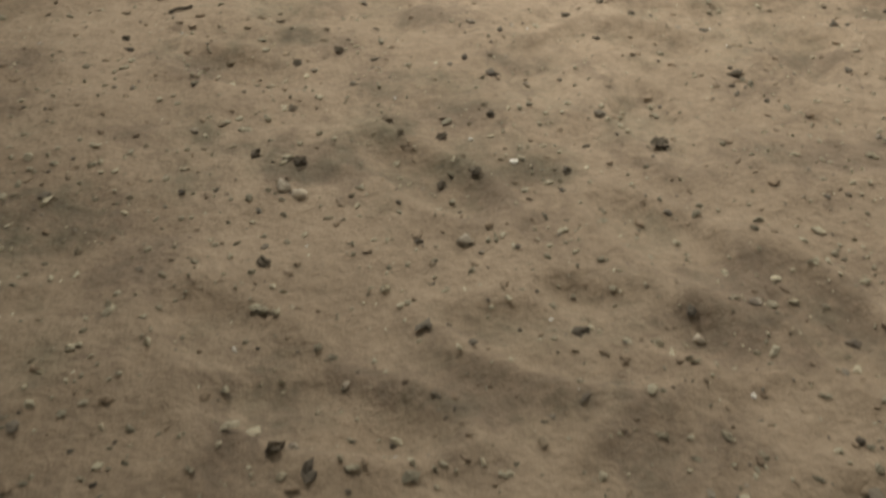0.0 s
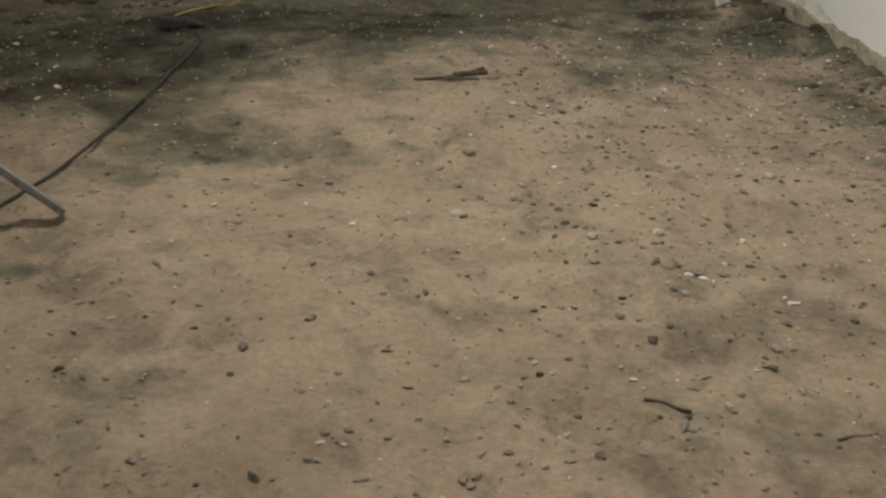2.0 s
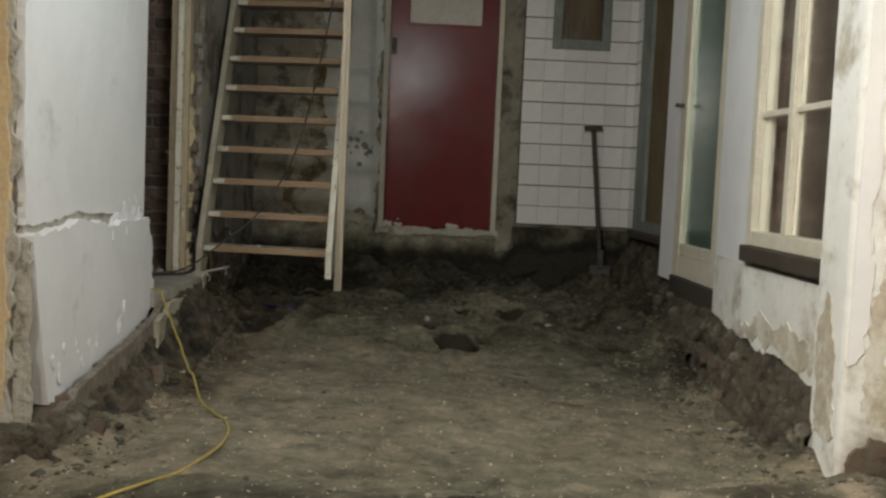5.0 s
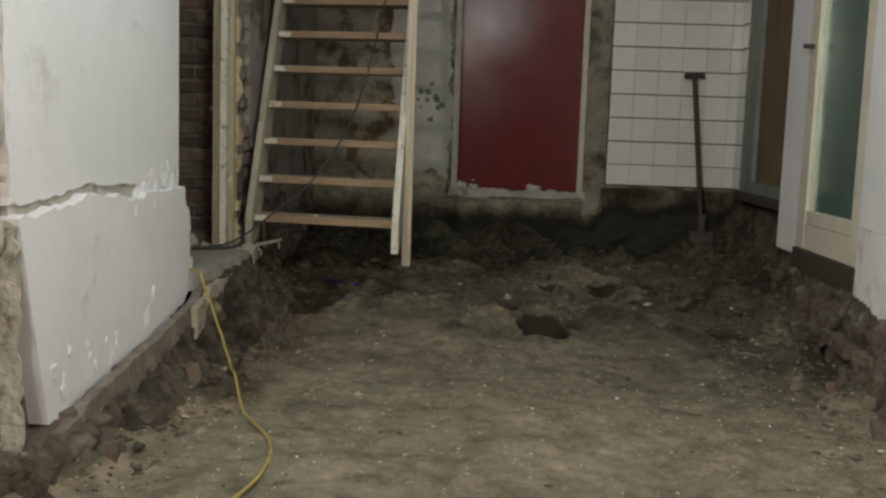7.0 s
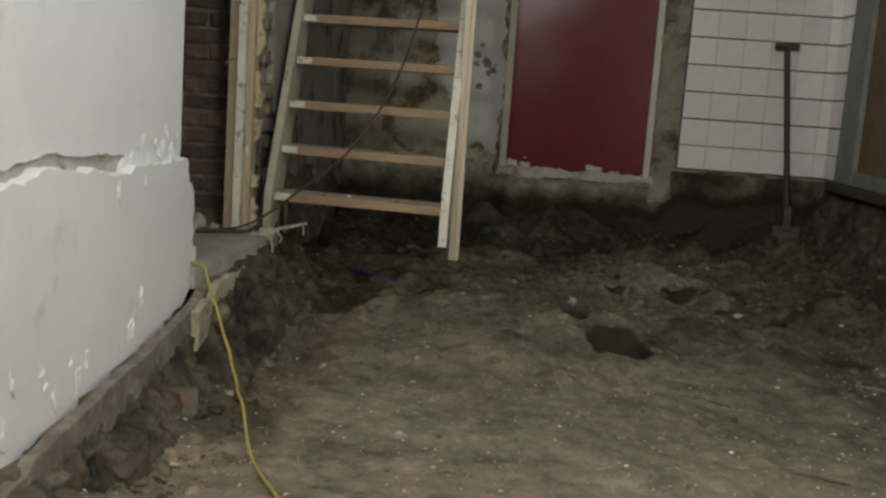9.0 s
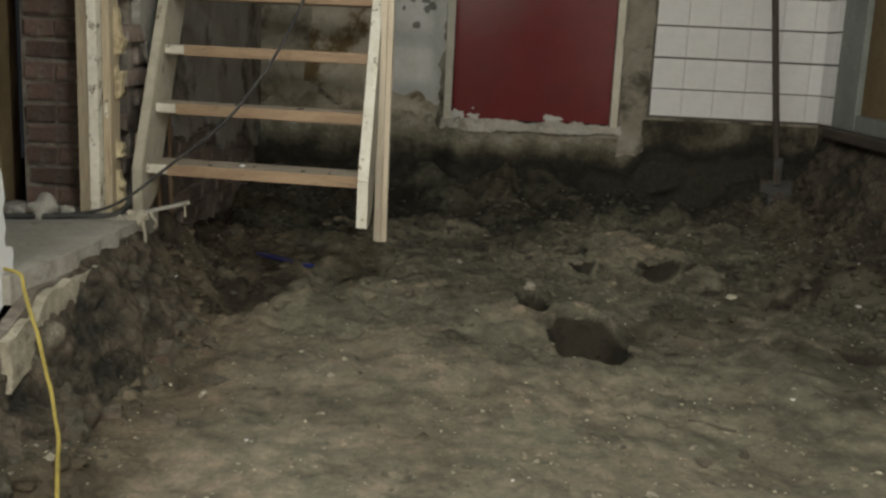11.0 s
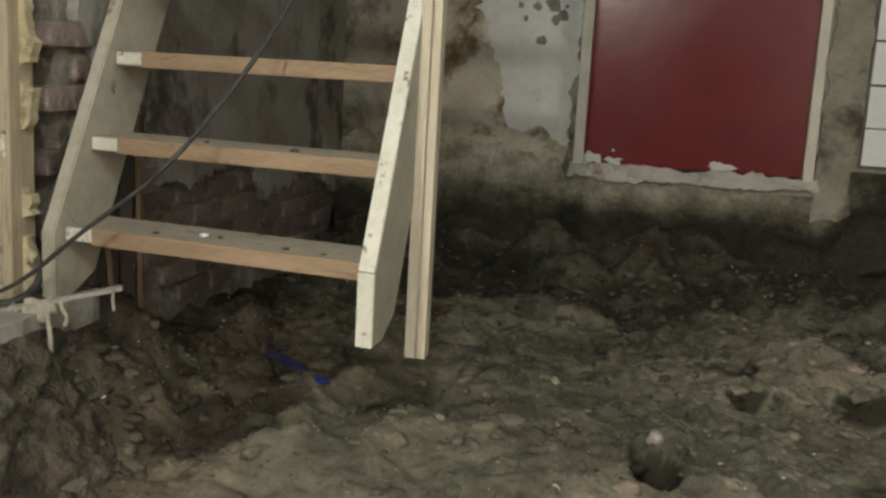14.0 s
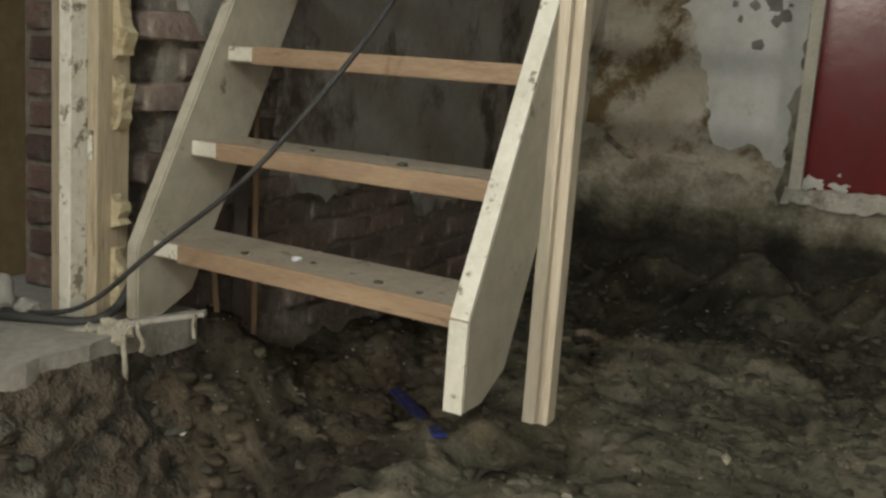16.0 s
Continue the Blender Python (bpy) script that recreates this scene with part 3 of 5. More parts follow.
def eroded(parent, tops, foots, seed, label, bulge=0.036, tone=0.30, step=0.012):
    """A crumbling rubble face between two lines: stones with sunk joints over a rough slope."""
    def along(line):
        line = [Vector(p) for p in line]
        lens = np.concatenate([[0], np.cumsum([(b - a).length for a, b in zip(line, line[1:])])])
        return line, lens / lens[-1]

    def at(line, us, u):
        k = min(int(np.searchsorted(us, u, "right")) - 1, len(line) - 2)
        return line[k].lerp(line[k + 1], (u - us[k]) / (us[k + 1] - us[k]))

    a, ua = along(tops)
    b, ub = along(foots)
    long = sum((q - p).length for p, q in zip(a, a[1:]))
    nu, nv = int(long / step), int(max((q - p).length for p, q in zip(a, b)) / step) + 6
    off = Vector((seed * 3.7, seed * 1.9, seed * 5.3))
    out = (a[-1] - a[0]).cross(Vector((0, 0, 1))).normalized()
    if out.dot(b[0] - a[0]) < 0:
        out = -out
    out = (out + Vector((0, 0, 0.5))).normalized()
    pts, tones = [], []
    for i in range(nu):
        u = i / (nu - 1)
        p, q = at(a, ua, u), at(b, ub, u)
        for j in range(nv):
            v = j / (nv - 1)
            base = p.lerp(q, v)
            base.z += 0.055 * math.sin(math.pi * v) * noise.noise(base * 4 + off)
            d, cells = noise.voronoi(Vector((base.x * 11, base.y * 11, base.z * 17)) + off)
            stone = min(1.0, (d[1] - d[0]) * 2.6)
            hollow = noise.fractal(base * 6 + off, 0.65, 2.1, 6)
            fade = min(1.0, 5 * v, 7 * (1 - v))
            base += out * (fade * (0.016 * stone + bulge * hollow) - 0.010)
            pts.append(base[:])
            # Tone darkens in sunk joints and dips, with a random value per stone.
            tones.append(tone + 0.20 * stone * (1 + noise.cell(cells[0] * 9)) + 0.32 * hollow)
    return toned_grid("rubble_face", pts, tones, nu, nv, RUBBLE, parent, label)


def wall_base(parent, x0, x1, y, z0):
    """The foot of the back wall: bulging and darkening to black below, a broken ledge, brown plaster above."""
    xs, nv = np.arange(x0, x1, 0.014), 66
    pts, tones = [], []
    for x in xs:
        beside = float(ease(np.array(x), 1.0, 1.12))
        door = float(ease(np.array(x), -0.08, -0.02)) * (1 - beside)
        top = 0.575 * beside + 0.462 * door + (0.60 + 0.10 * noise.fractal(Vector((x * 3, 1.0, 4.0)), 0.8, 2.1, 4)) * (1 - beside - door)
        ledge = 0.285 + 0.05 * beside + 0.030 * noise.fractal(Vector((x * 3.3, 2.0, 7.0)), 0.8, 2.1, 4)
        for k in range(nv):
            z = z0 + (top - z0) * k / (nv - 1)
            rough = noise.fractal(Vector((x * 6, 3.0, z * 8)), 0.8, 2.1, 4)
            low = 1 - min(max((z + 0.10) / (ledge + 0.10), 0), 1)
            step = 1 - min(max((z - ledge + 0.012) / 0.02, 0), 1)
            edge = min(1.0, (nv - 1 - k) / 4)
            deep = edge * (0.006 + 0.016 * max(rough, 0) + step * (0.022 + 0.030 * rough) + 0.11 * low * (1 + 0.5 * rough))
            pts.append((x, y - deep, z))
            # Tone darkens downwards from just above the ledge, varied by the roughness.
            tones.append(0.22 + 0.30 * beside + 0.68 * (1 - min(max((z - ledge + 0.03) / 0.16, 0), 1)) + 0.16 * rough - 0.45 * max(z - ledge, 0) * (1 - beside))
    toned_grid("damp_base", pts, tones, len(xs), nv, FOOTING, parent, "footing darkening to black at the bottom under brown stained plaster")


wall_back = structure("wall_back", "old stained plaster wall above a black footing")
part("masonry", blocks((-1.4, 0.0, 10.72, 10.95, -0.3, 3.0), (0.965, 1.40, 10.72, 10.95, -0.3, 3.0), (1.79, 2.4, 10.72, 10.95, -0.3, 3.0), (0.0, 0.965, 10.72, 10.95, -0.3, 0.50),
     (0.0, 0.965, 10.72, 10.95, 2.64, 3.0), (1.40, 1.79, 10.72, 10.95, -0.3, 2.07), (1.40, 1.79, 10.72, 10.95, 2.66, 3.0)), PLASTER_OLD, wall_back)
part("plaster", sheet("y", 10.72, -0.006, [(-0.33, 0.80), (-0.28, 0.66), (-0.12, 0.66), (-0.03, 0.60), (-0.02, 2.9), (-0.50, 2.9), (-0.47, 1.5), (-0.46, 1.15), (-0.36, 0.98)], jag=0.016, step=0.02, seed=3), PLASTER_PALE, wall_back, "flaking pale plaster")
part("stained_plaster", sheet("y", 10.72, -0.003, [(-0.78, 0.70), (-0.5, 0.56), (-0.05, 0.50), (-0.03, 2.9), (-0.62, 2.9), (-0.55, 1.9), (-0.72, 1.4)], jag=0.012, step=0.03, seed=36), PLASTER_STAIN, wall_back, "brown stained plaster")
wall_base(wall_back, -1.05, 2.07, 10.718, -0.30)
mould_rng = np.random.RandomState(35)
for k in range(16):
    x, z, r = -0.165 + mould_rng.normal(0, 0.052), 1.19 + mould_rng.normal(0, 0.058), mould_rng.uniform(0.008, 0.030)
    ring = [(x + r * (0.7 + 0.5 * mould_rng.rand()) * math.cos(u), z + r * (0.6 + 0.7 * mould_rng.rand()) * math.sin(u)) for u in np.arange(0, 6.2, 0.8)]
    part("mould_patch", sheet("y", 10.714, -0.0015 - 0.0001 * k, ring, jag=0.003, step=0.008, seed=60 + k), MOULD, wall_back, "dark spot of lost plaster")
part("sill", sheet("y", 10.72, -0.030, [(-0.02, 0.475), (0.12, 0.468), (0.4, 0.482), (0.7, 0.47), (0.985, 0.48), (0.98, 0.536), (-0.01, 0.538)], jag=0.010, step=0.018, seed=5), PALE_MORTAR, wall_back, "chipped mortar door sill")
part("mortar_strip", sheet("y", 10.72, -0.022, [(0.97, 0.36), (1.115, 0.40), (1.115, 2.95), (0.97, 2.95)], jag=0.012, seed=6), PLASTER_OLD, wall_back, "bare mortar beside the door")

wall_right = structure("wall_right", "damp white plastered wall with openings")
part("masonry", blocks((2.0, 2.3, -2.2, 5.9, -0.3, 3.0), (1.87, 2.3, 6.16, 7.12, -0.3, 0.66), (1.87, 2.3, 6.16, 7.12, 2.05, 3.0),
     (1.93, 2.3, 7.79, 8.72, -0.3, 0.36), (1.93, 2.3, 7.79, 8.72, 2.55, 3.0), (2.07, 2.3, 9.08, 10.72, -0.3, 0.58), (2.07, 2.3, 9.08, 10.72, 2.6, 3.0), (2.07, 2.3, 10.43, 10.72, 0.58, 2.6)), MASONRY, wall_right)
part("pier", blocks((1.785, 2.3, 5.9, 6.16, -0.3, 3.0), bevel=0.02), PLASTER_DAMP, wall_right, "stained white corner pier")
part("pillar", blocks((1.92, 2.3, 8.72, 9.08, 0.36, 3.0), bevel=0.015), PLASTER_WHITE, wall_right, "white plastered pillar")
part("plaster", sheet("x", 2.0, -0.03, [(-2.2, 0.0), (5.9, 0.03), (5.9, 3.0), (-2.2, 3.0)], jag=0.012, step=0.07, seed=8, keep=(1, 2, 3)), PLASTER_DAMP, wall_right, "damp white plaster")
part("fresh_plaster", sheet("x", 1.97, -0.012, [(2.2, 0.04), (3.2, 0.04), (4.3, 0.05), (4.95, 0.06), (5.22, 0.12), (5.36, 0.20), (5.34, 0.36), (5.22, 0.44), (5.06, 0.57), (4.98, 0.9), (5.1, 1.3), (5.0, 2.0), (4.4, 2.6), (2.2, 2.6)], jag=0.012, step=0.03, seed=51), PLASTER_WHITE, wall_right, "newer white plaster layer")
part("skirting_mortar", sheet("x", 1.97, -0.02, [(1.0, 0.0), (3.4, 0.0), (5.88, 0.02), (5.88, 0.085), (5.5, 0.075), (4.6, 0.085), (3.4, 0.07), (1.0, 0.08)], jag=0.006, step=0.03, seed=52), LEDGE, wall_right, "crumbling mortar along the wall foot")
part("stain", sheet("y", 5.90, -0.004, [(1.86, 0.20), (1.95, 0.12), (1.965, 0.5), (1.95, 0.95), (1.90, 0.88), (1.875, 0.6)], jag=0.016, step=0.018, seed=53), DAMP_STAIN, wall_right, "brown damp stain")
part("flaked_plaster", sheet("y", 5.90, -0.010, [(1.80, 0.36), (1.85, 0.44), (1.86, 0.62), (1.845, 0.9), (1.87, 1.3), (1.85, 2.9), (1.80, 2.9)], jag=0.014, step=0.02, seed=54, keep=(5, 6)), PLASTER_WHITE, wall_right, "flaking white plaster")
part("stain", sheet("x", 1.785, -0.004, [(5.93, 0.10), (6.1, 0.08), (6.13, 0.45), (6.06, 0.6), (5.97, 0.4)], jag=0.016, step=0.018, seed=55), DAMP_STAIN, wall_right, "brown damp stain")
part("bare_foot", sheet("y", 5.888, -0.02, [(1.80, -0.1), (1.99, -0.1), (1.99, 0.06), (1.95, 0.10), (1.88, 0.085), (1.82, 0.05)], jag=0.014, step=0.016, seed=56), BRICK_DUSTY, wall_right, "bare dusty brick at the pier foot")


def slant(bm):
    """The wall runs back a little towards the glazed door."""
    for v in bm.verts:
        v.co.x += 0.065 * (v.co.y - 7.12) / 0.67 if v.co.x < 2.1 else 0
    return bm


part("masonry", slant(blocks((1.87, 2.3, 7.12, 7.79, -0.3, 3.0))), MASONRY, wall_right)
part("plaster", sheet("x", 1.87, -0.035, [(6.16, 0.22), (7.119, 0.26), (7.119, 0.60), (6.16, 0.60)], jag=0.014, seed=9, keep=(1, 2, 3)), PLASTER_DAMP, wall_right, "white plaster under the window")
part("plaster", slant(sheet("x", 1.87, -0.035, [(7.12, 0.26), (7.79, 0.28), (7.79, 0.60), (7.12, 0.60)], jag=0.014, seed=29, keep=(1, 2, 3))), PLASTER_DAMP, wall_right, "stained white plaster beside the door")
part("plaster", slant(sheet("x", 1.87, -0.035, [(7.12, 0.602), (7.79, 0.602), (7.79, 3.0), (7.12, 3.0)], jag=0.004, seed=10, keep=(0, 1, 2, 3))), PLASTER_WHITE, wall_right)

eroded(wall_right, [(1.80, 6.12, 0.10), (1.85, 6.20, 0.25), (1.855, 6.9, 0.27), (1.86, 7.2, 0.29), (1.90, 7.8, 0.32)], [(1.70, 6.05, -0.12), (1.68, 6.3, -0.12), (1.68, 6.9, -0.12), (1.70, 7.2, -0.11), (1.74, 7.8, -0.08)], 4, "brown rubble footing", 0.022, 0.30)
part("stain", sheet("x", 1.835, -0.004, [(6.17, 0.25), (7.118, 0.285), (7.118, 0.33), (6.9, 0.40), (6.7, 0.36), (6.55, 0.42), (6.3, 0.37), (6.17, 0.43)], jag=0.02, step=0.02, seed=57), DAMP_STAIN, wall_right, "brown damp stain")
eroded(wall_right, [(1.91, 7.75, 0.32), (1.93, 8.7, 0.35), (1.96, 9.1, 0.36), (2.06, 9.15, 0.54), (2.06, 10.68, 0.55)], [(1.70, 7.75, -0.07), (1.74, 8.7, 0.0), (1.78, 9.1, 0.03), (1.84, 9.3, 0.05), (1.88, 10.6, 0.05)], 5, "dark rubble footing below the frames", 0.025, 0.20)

wall_left = structure("wall_left", "white plastered wall broken off above bare brick")
part("masonry", blocks((-1.40, -1.07, 5.96, 7.52, -0.3, 3.0)), MASONRY, wall_left)
part("upper_plaster", sheet("x", -1.07, 0.03, [(5.99, 0.72), (6.6, 0.745), (7.5, 0.70), (7.5, 3.0), (5.93, 3.0)], jag=0.008, seed=11, keep=(2, 3)), PLASTER_WHITE, wall_left, "smooth white plaster")
part("lower_plaster", sheet("x", -1.07, 0.06, [(6.15, 0.06), (6.45, 0.075), (6.75, 0.10), (7.1, 0.13), (7.46, 0.185), (7.60, 0.26), (7.605, 0.37), (7.57, 0.375), (7.575, 0.50), (7.55, 0.585), (7.515, 0.59), (7.50, 0.675), (7.0, 0.68), (6.55, 0.712), (5.985, 0.685)], jag=0.010, seed=12, keep=(14,)), PLASTER_WHITE, wall_left, "thicker white plaster with a broken edge")

part("ragged_filler", sheet("x", -1.07, 0.0305, [(6.98, 0.675), (7.12, 0.655), (7.3, 0.67), (7.497, 0.66), (7.497, 0.80), (7.36, 0.82), (7.25, 0.775), (7.12, 0.81), (7.03, 0.755)], jag=0.012, step=0.02, seed=45), PLASTER_WHITE, wall_left, "ragged white plaster filling the crack")
part("mortar_margin", sheet("y", 5.987, -0.008, [(-1.07, 0.02), (-1.014, 0.02), (-1.018, 0.35), (-1.012, 0.665), (-1.07, 0.68)], jag=0.012, step=0.03, seed=25, keep=(4,)), PALE_MORTAR, wall_left, "rough mortar margin")
part("mortar_band", sheet("x", -1.07, 0.018, [(6.0, 0.60), (7.5, 0.58), (7.5, 0.80), (6.0, 0.80)], jag=0.004, seed=24), PALE_MORTAR, wall_left, "crumbling mortar between the plasters")
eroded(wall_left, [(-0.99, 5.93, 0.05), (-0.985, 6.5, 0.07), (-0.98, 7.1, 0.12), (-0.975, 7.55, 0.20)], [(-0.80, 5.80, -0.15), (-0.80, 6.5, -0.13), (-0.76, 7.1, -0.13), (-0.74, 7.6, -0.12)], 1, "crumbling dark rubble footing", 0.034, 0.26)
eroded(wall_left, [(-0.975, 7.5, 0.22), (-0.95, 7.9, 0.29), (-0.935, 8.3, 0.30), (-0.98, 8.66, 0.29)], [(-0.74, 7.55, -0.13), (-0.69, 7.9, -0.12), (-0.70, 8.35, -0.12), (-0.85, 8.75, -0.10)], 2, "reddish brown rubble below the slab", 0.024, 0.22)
part("broken_ledge", sheet("x", -0.985, 0.035, [(6.3, -0.05), (6.8, 0.0), (7.2, 0.04), (7.5, 0.08), (7.75, 0.13), (7.9, 0.17), (7.9, 0.235), (7.6, 0.26), (7.4, 0.20), (7.0, 0.15), (6.3, 0.09), (6.1, 0.05), (6.1, -0.05)], jag=0.010, step=0.05, seed=23), MORTAR_GREY, wall_left, "broken pale mortar ledge")

part("broken_ledge", sheet("x", -0.958, 0.034, [(7.38, 0.06), (7.6, 0.09), (7.8, 0.14), (7.95, 0.19), (8.02, 0.235), (7.9, 0.25), (7.7, 0.245), (7.5, 0.215), (7.38, 0.19)], jag=0.018, step=0.032, seed=27), LEDGE, wall_left, "broken pale mortar ledge")

wall_side = structure("wall_side", "ochre plastered wall with a crumbled edge")
part("masonry", blocks((-3.2, -1.40, 5.96, 6.2, -0.3, 3.0)), MASONRY, wall_side)
part("plaster", sheet("y", 5.96, -0.03, [(-3.2, 0.06), (-1.10, 0.05), (-1.08, 0.7), (-1.10, 3.0), (-3.2, 3.0)], jag=0.010, seed=13, keep=(3, 4)), OCHRE, wall_side, "ochre plaster")
part("broken_edge", sheet("y", 5.96, -0.02, [(-1.2, -0.1), (-1.07, -0.1), (-1.06, 0.7), (-1.08, 3.0), (-1.2, 3.0)], jag=0.016, seed=14, keep=(3, 4)), PALE_MORTAR, wall_side, "crumbled mortar edge")

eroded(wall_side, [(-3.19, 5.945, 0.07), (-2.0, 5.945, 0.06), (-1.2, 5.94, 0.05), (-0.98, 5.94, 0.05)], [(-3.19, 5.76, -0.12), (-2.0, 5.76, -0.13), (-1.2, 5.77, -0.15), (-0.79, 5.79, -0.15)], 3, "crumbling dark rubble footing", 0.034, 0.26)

wall_stairs = structure("wall_stairs", "sooty bare brick wall beside the stairs")
part("masonry", blocks((-1.40, -1.046, 8.62, 10.72, -0.3, 3.0)), MORTAR_GREY, wall_stairs)
part("plaster", sheet("x", -1.06, 0.045, [(8.66, 0.95), (8.8, 0.84), (8.98, 0.90), (9.08, 0.62), (9.3, 0.50), (9.6, 0.56), (9.9, 0.40), (10.3, 0.47), (10.7, 0.35), (10.7, 3.0), (8.66, 3.0)], jag=0.03, seed=15, keep=(8, 9)), PLASTER_PATCHY, wall_stairs, "patchy old plaster")

wall_far_left = structure("wall_far_left", "plain dim plaster wall")
part("plaster", blocks((-3.4, -3.2, -2.4, 6.2, -0.3, 3.0)), PLASTER_DAMP, wall_far_left)
wall_south = structure("wall_south", "plain dim plaster wall")
part("plaster", blocks((-3.4, 2.3, -2.4, -2.2, -0.3, 3.0)), PLASTER_DAMP, wall_south)
wall_passage = structure("wall_passage", "dim brown boarded wall of the side passage")
part("boards", blocks((-2.7, -2.6, 6.2, 8.9, -0.3, 3.0), (-2.7, -1.56, 8.8, 8.9, -0.3, 3.0)), BROWNBOARD, wall_passage)
wall_annex = structure("wall_annex", "brown boarded wall beyond the windows")
part("boards", blocks((3.3, 3.4, 5.0, 11.2, -0.3, 3.0), (2.3, 3.4, 5.9, 6.0, -0.3, 3.0), (2.3, 3.4, 11.0, 11.2, -0.3, 3.0)), BROWNBOARD, wall_annex)
part("annex_floor", blocks((2.2, 3.4, 5.9, 11.2, 0.2, 0.3)), CONCRETE, wall_annex)
ceiling = structure("ceiling", "plain plaster ceiling", "ceiling")
part("plaster", blocks((-3.4, 3.4, -2.4, 11.2, 3.0, 3.15)), PLASTER_DAMP, ceiling)

slab = structure("slab", "broken concrete floor slab in the side opening", "floor slab")
bm = sheet("z", 0.235, 0.077, [(-2.6, 7.54), (-0.99, 7.54), (-0.95, 7.9), (-0.93, 8.3), (-0.955, 8.64), (-2.6, 8.64)], jag=0.007, step=0.035, seed=16, keep=(0, 4, 5))
part("concrete", bm, CONCRETE, slab)


# ---- door, windows ----
def red_door():
    d = tagged(new("door_1"), "closed red painted door with a pale upper pane", "door", kind="structure")
    bm = blocks((0.045, 0.19, 10.735, 10.775, 0.535, 2.60), (0.79, 0.92, 10.735, 10.775, 0.535, 2.60), (0.19, 0.79, 10.735, 10.775, 0.535, 2.17), (0.19, 0.79, 10.735, 10.775, 2.52, 2.60))
    part("leaf", bm, RED, d, "glossy red painted leaf")
    part("pane", blocks((0.19, 0.79, 10.745, 10.765, 2.17, 2.52)), PANEL_GLASS, d, "pale dusty pane")
    for spec in ((0.19, 0.79, 10.728, 10.74, 2.165, 2.185), (0.185, 0.20, 10.728, 10.74, 2.185, 2.52), (0.78, 0.795, 10.728, 10.74, 2.185, 2.52)):
        part("glazing_bead", blocks(spec, bevel=0.003), RED, d)
    for spec in ((0.0, 0.043, 10.70, 10.80, 0.50, 2.64), (0.922, 0.963, 10.70, 10.80, 0.50, 2.64), (0.043, 0.922, 10.70, 10.80, 2.602, 2.64)):
        part("jamb", blocks(spec, bevel=0.004), CREAM, d, "worn cream door jamb")
    h = part("latch", blocks((0.06, 0.10, 10.722, 10.735, 1.93, 2.06), bevel=0.005), STEEL, d, "small steel latch")
    part("knob", rod((0.08, 10.735, 2.01), (0.08, 10.69, 2.01), 0.011, 0.017), STEEL, h)
    rng = np.random.RandomState(5)
    for k in range(11):
        bm = lump(rng, rng.uniform(0.010, 0.034), 0.7, 2, 0.5)
        x = 0.05 + 0.34 * rng.rand() ** 1.6 if k < 9 else rng.uniform(0.5, 0.85)
        bmesh.ops.transform(bm, matrix=Matrix.Translation((x + rng.uniform(-0.015, 0.015), 10.737, 0.545 + (0.05 if k == 0 else rng.uniform(0, 0.015)))) @ Matrix.Diagonal((1.2, 0.2, 1, 1)), verts=bm.verts)
        part("plaster_smear", bm, PLASTER_PALE, d, "grey plaster smear")


red_door()


def frame_set(parent, x, y0, y1, z0, z1, w, d, material, name="frame"):
    """Four bars of a frame in the plane x, w wide and d deep."""
    for spec in ((x, x + d, y0, y0 + w, z0, z1), (x, x + d, y1 - w, y1, z0, z1), (x + 0.002, x + d, y0 + w, y1 - w, z0, z0 + w), (x + 0.002, x + d, y0 + w, y1 - w, z1 - w, z1)):
        part(name, blocks(spec, bevel=0.005), material, parent)


window = tagged(new("window_1"), "cream painted wooden window of four panes over a dark sill", "window", kind="structure")
frame_set(window, 1.822, 6.17, 7.10, 0.70, 2.02, 0.066, 0.09, CREAM)
part("mullion", blocks((1.826, 1.88, 6.622, 6.678, 0.767, 1.953), bevel=0.006), CREAM, window)
for y0, y1 in ((6.237, 6.621), (6.679, 7.033)):
    part("glazing_bar", blocks((1.84, 1.875, y0, y1, 1.275, 1.303), bevel=0.005), CREAM, window)
    for z0, z1 in ((0.768, 1.274), (1.304, 1.952)):
        part("pane", blocks((1.855, 1.861, y0, y1, z0, z1)), GLASS_CLEAR, window).visible_shadow = False
part("sill", blocks((1.80, 1.90, 6.14, 7.115, 0.625, 0.698), bevel=0.008), DARKWOOD, window, "black weathered sill")

gdoor = tagged(new("door_2"), "cream framed glazed door with dark green glass", "door", kind="structure")
frame_set(gdoor, 1.915, 7.80, 8.715, 0.41, 2.54, 0.13, 0.06, CREAM, "stile")
part("bottom_rail", blocks((1.92, 1.968, 7.931, 8.584, 0.542, 0.61), bevel=0.004), CREAM, gdoor)
part("pane", blocks((1.935, 1.943, 7.931, 8.584, 0.612, 2.41)), GLASS_GREEN, gdoor, "dark green pane").visible_shadow = False
# Green board added behind the pane to make it greener and brighter.
part("backing", blocks((1.985, 2.0, 7.90, 8.60, 0.60, 2.45)), GREENBOARD, gdoor, "dark green board added behind the glass")
part("threshold", blocks((1.90, 2.06, 7.80, 8.715, 0.28, 0.408), bevel=0.008), DARKWOOD, gdoor, "black threshold")
part("handle", rod((1.915, 8.64, 1.45), (1.86, 8.64, 1.45), 0.012), STEEL, gdoor)

rear = tagged(new("window_2"), "grey-green framed side window beside the tiles", "window", kind="structure")
for spec in ((2.03, 2.13, 10.12, 10.425, 0.60, 2.58), (2.03, 2.13, 9.082, 9.16, 0.60, 2.58), (2.032, 2.13, 9.161, 10.119, 0.60, 0.68), (2.032, 2.13, 9.161, 10.119, 2.50, 2.58)):
    part("frame", blocks(spec, bevel=0.006), GREYGREEN, rear)
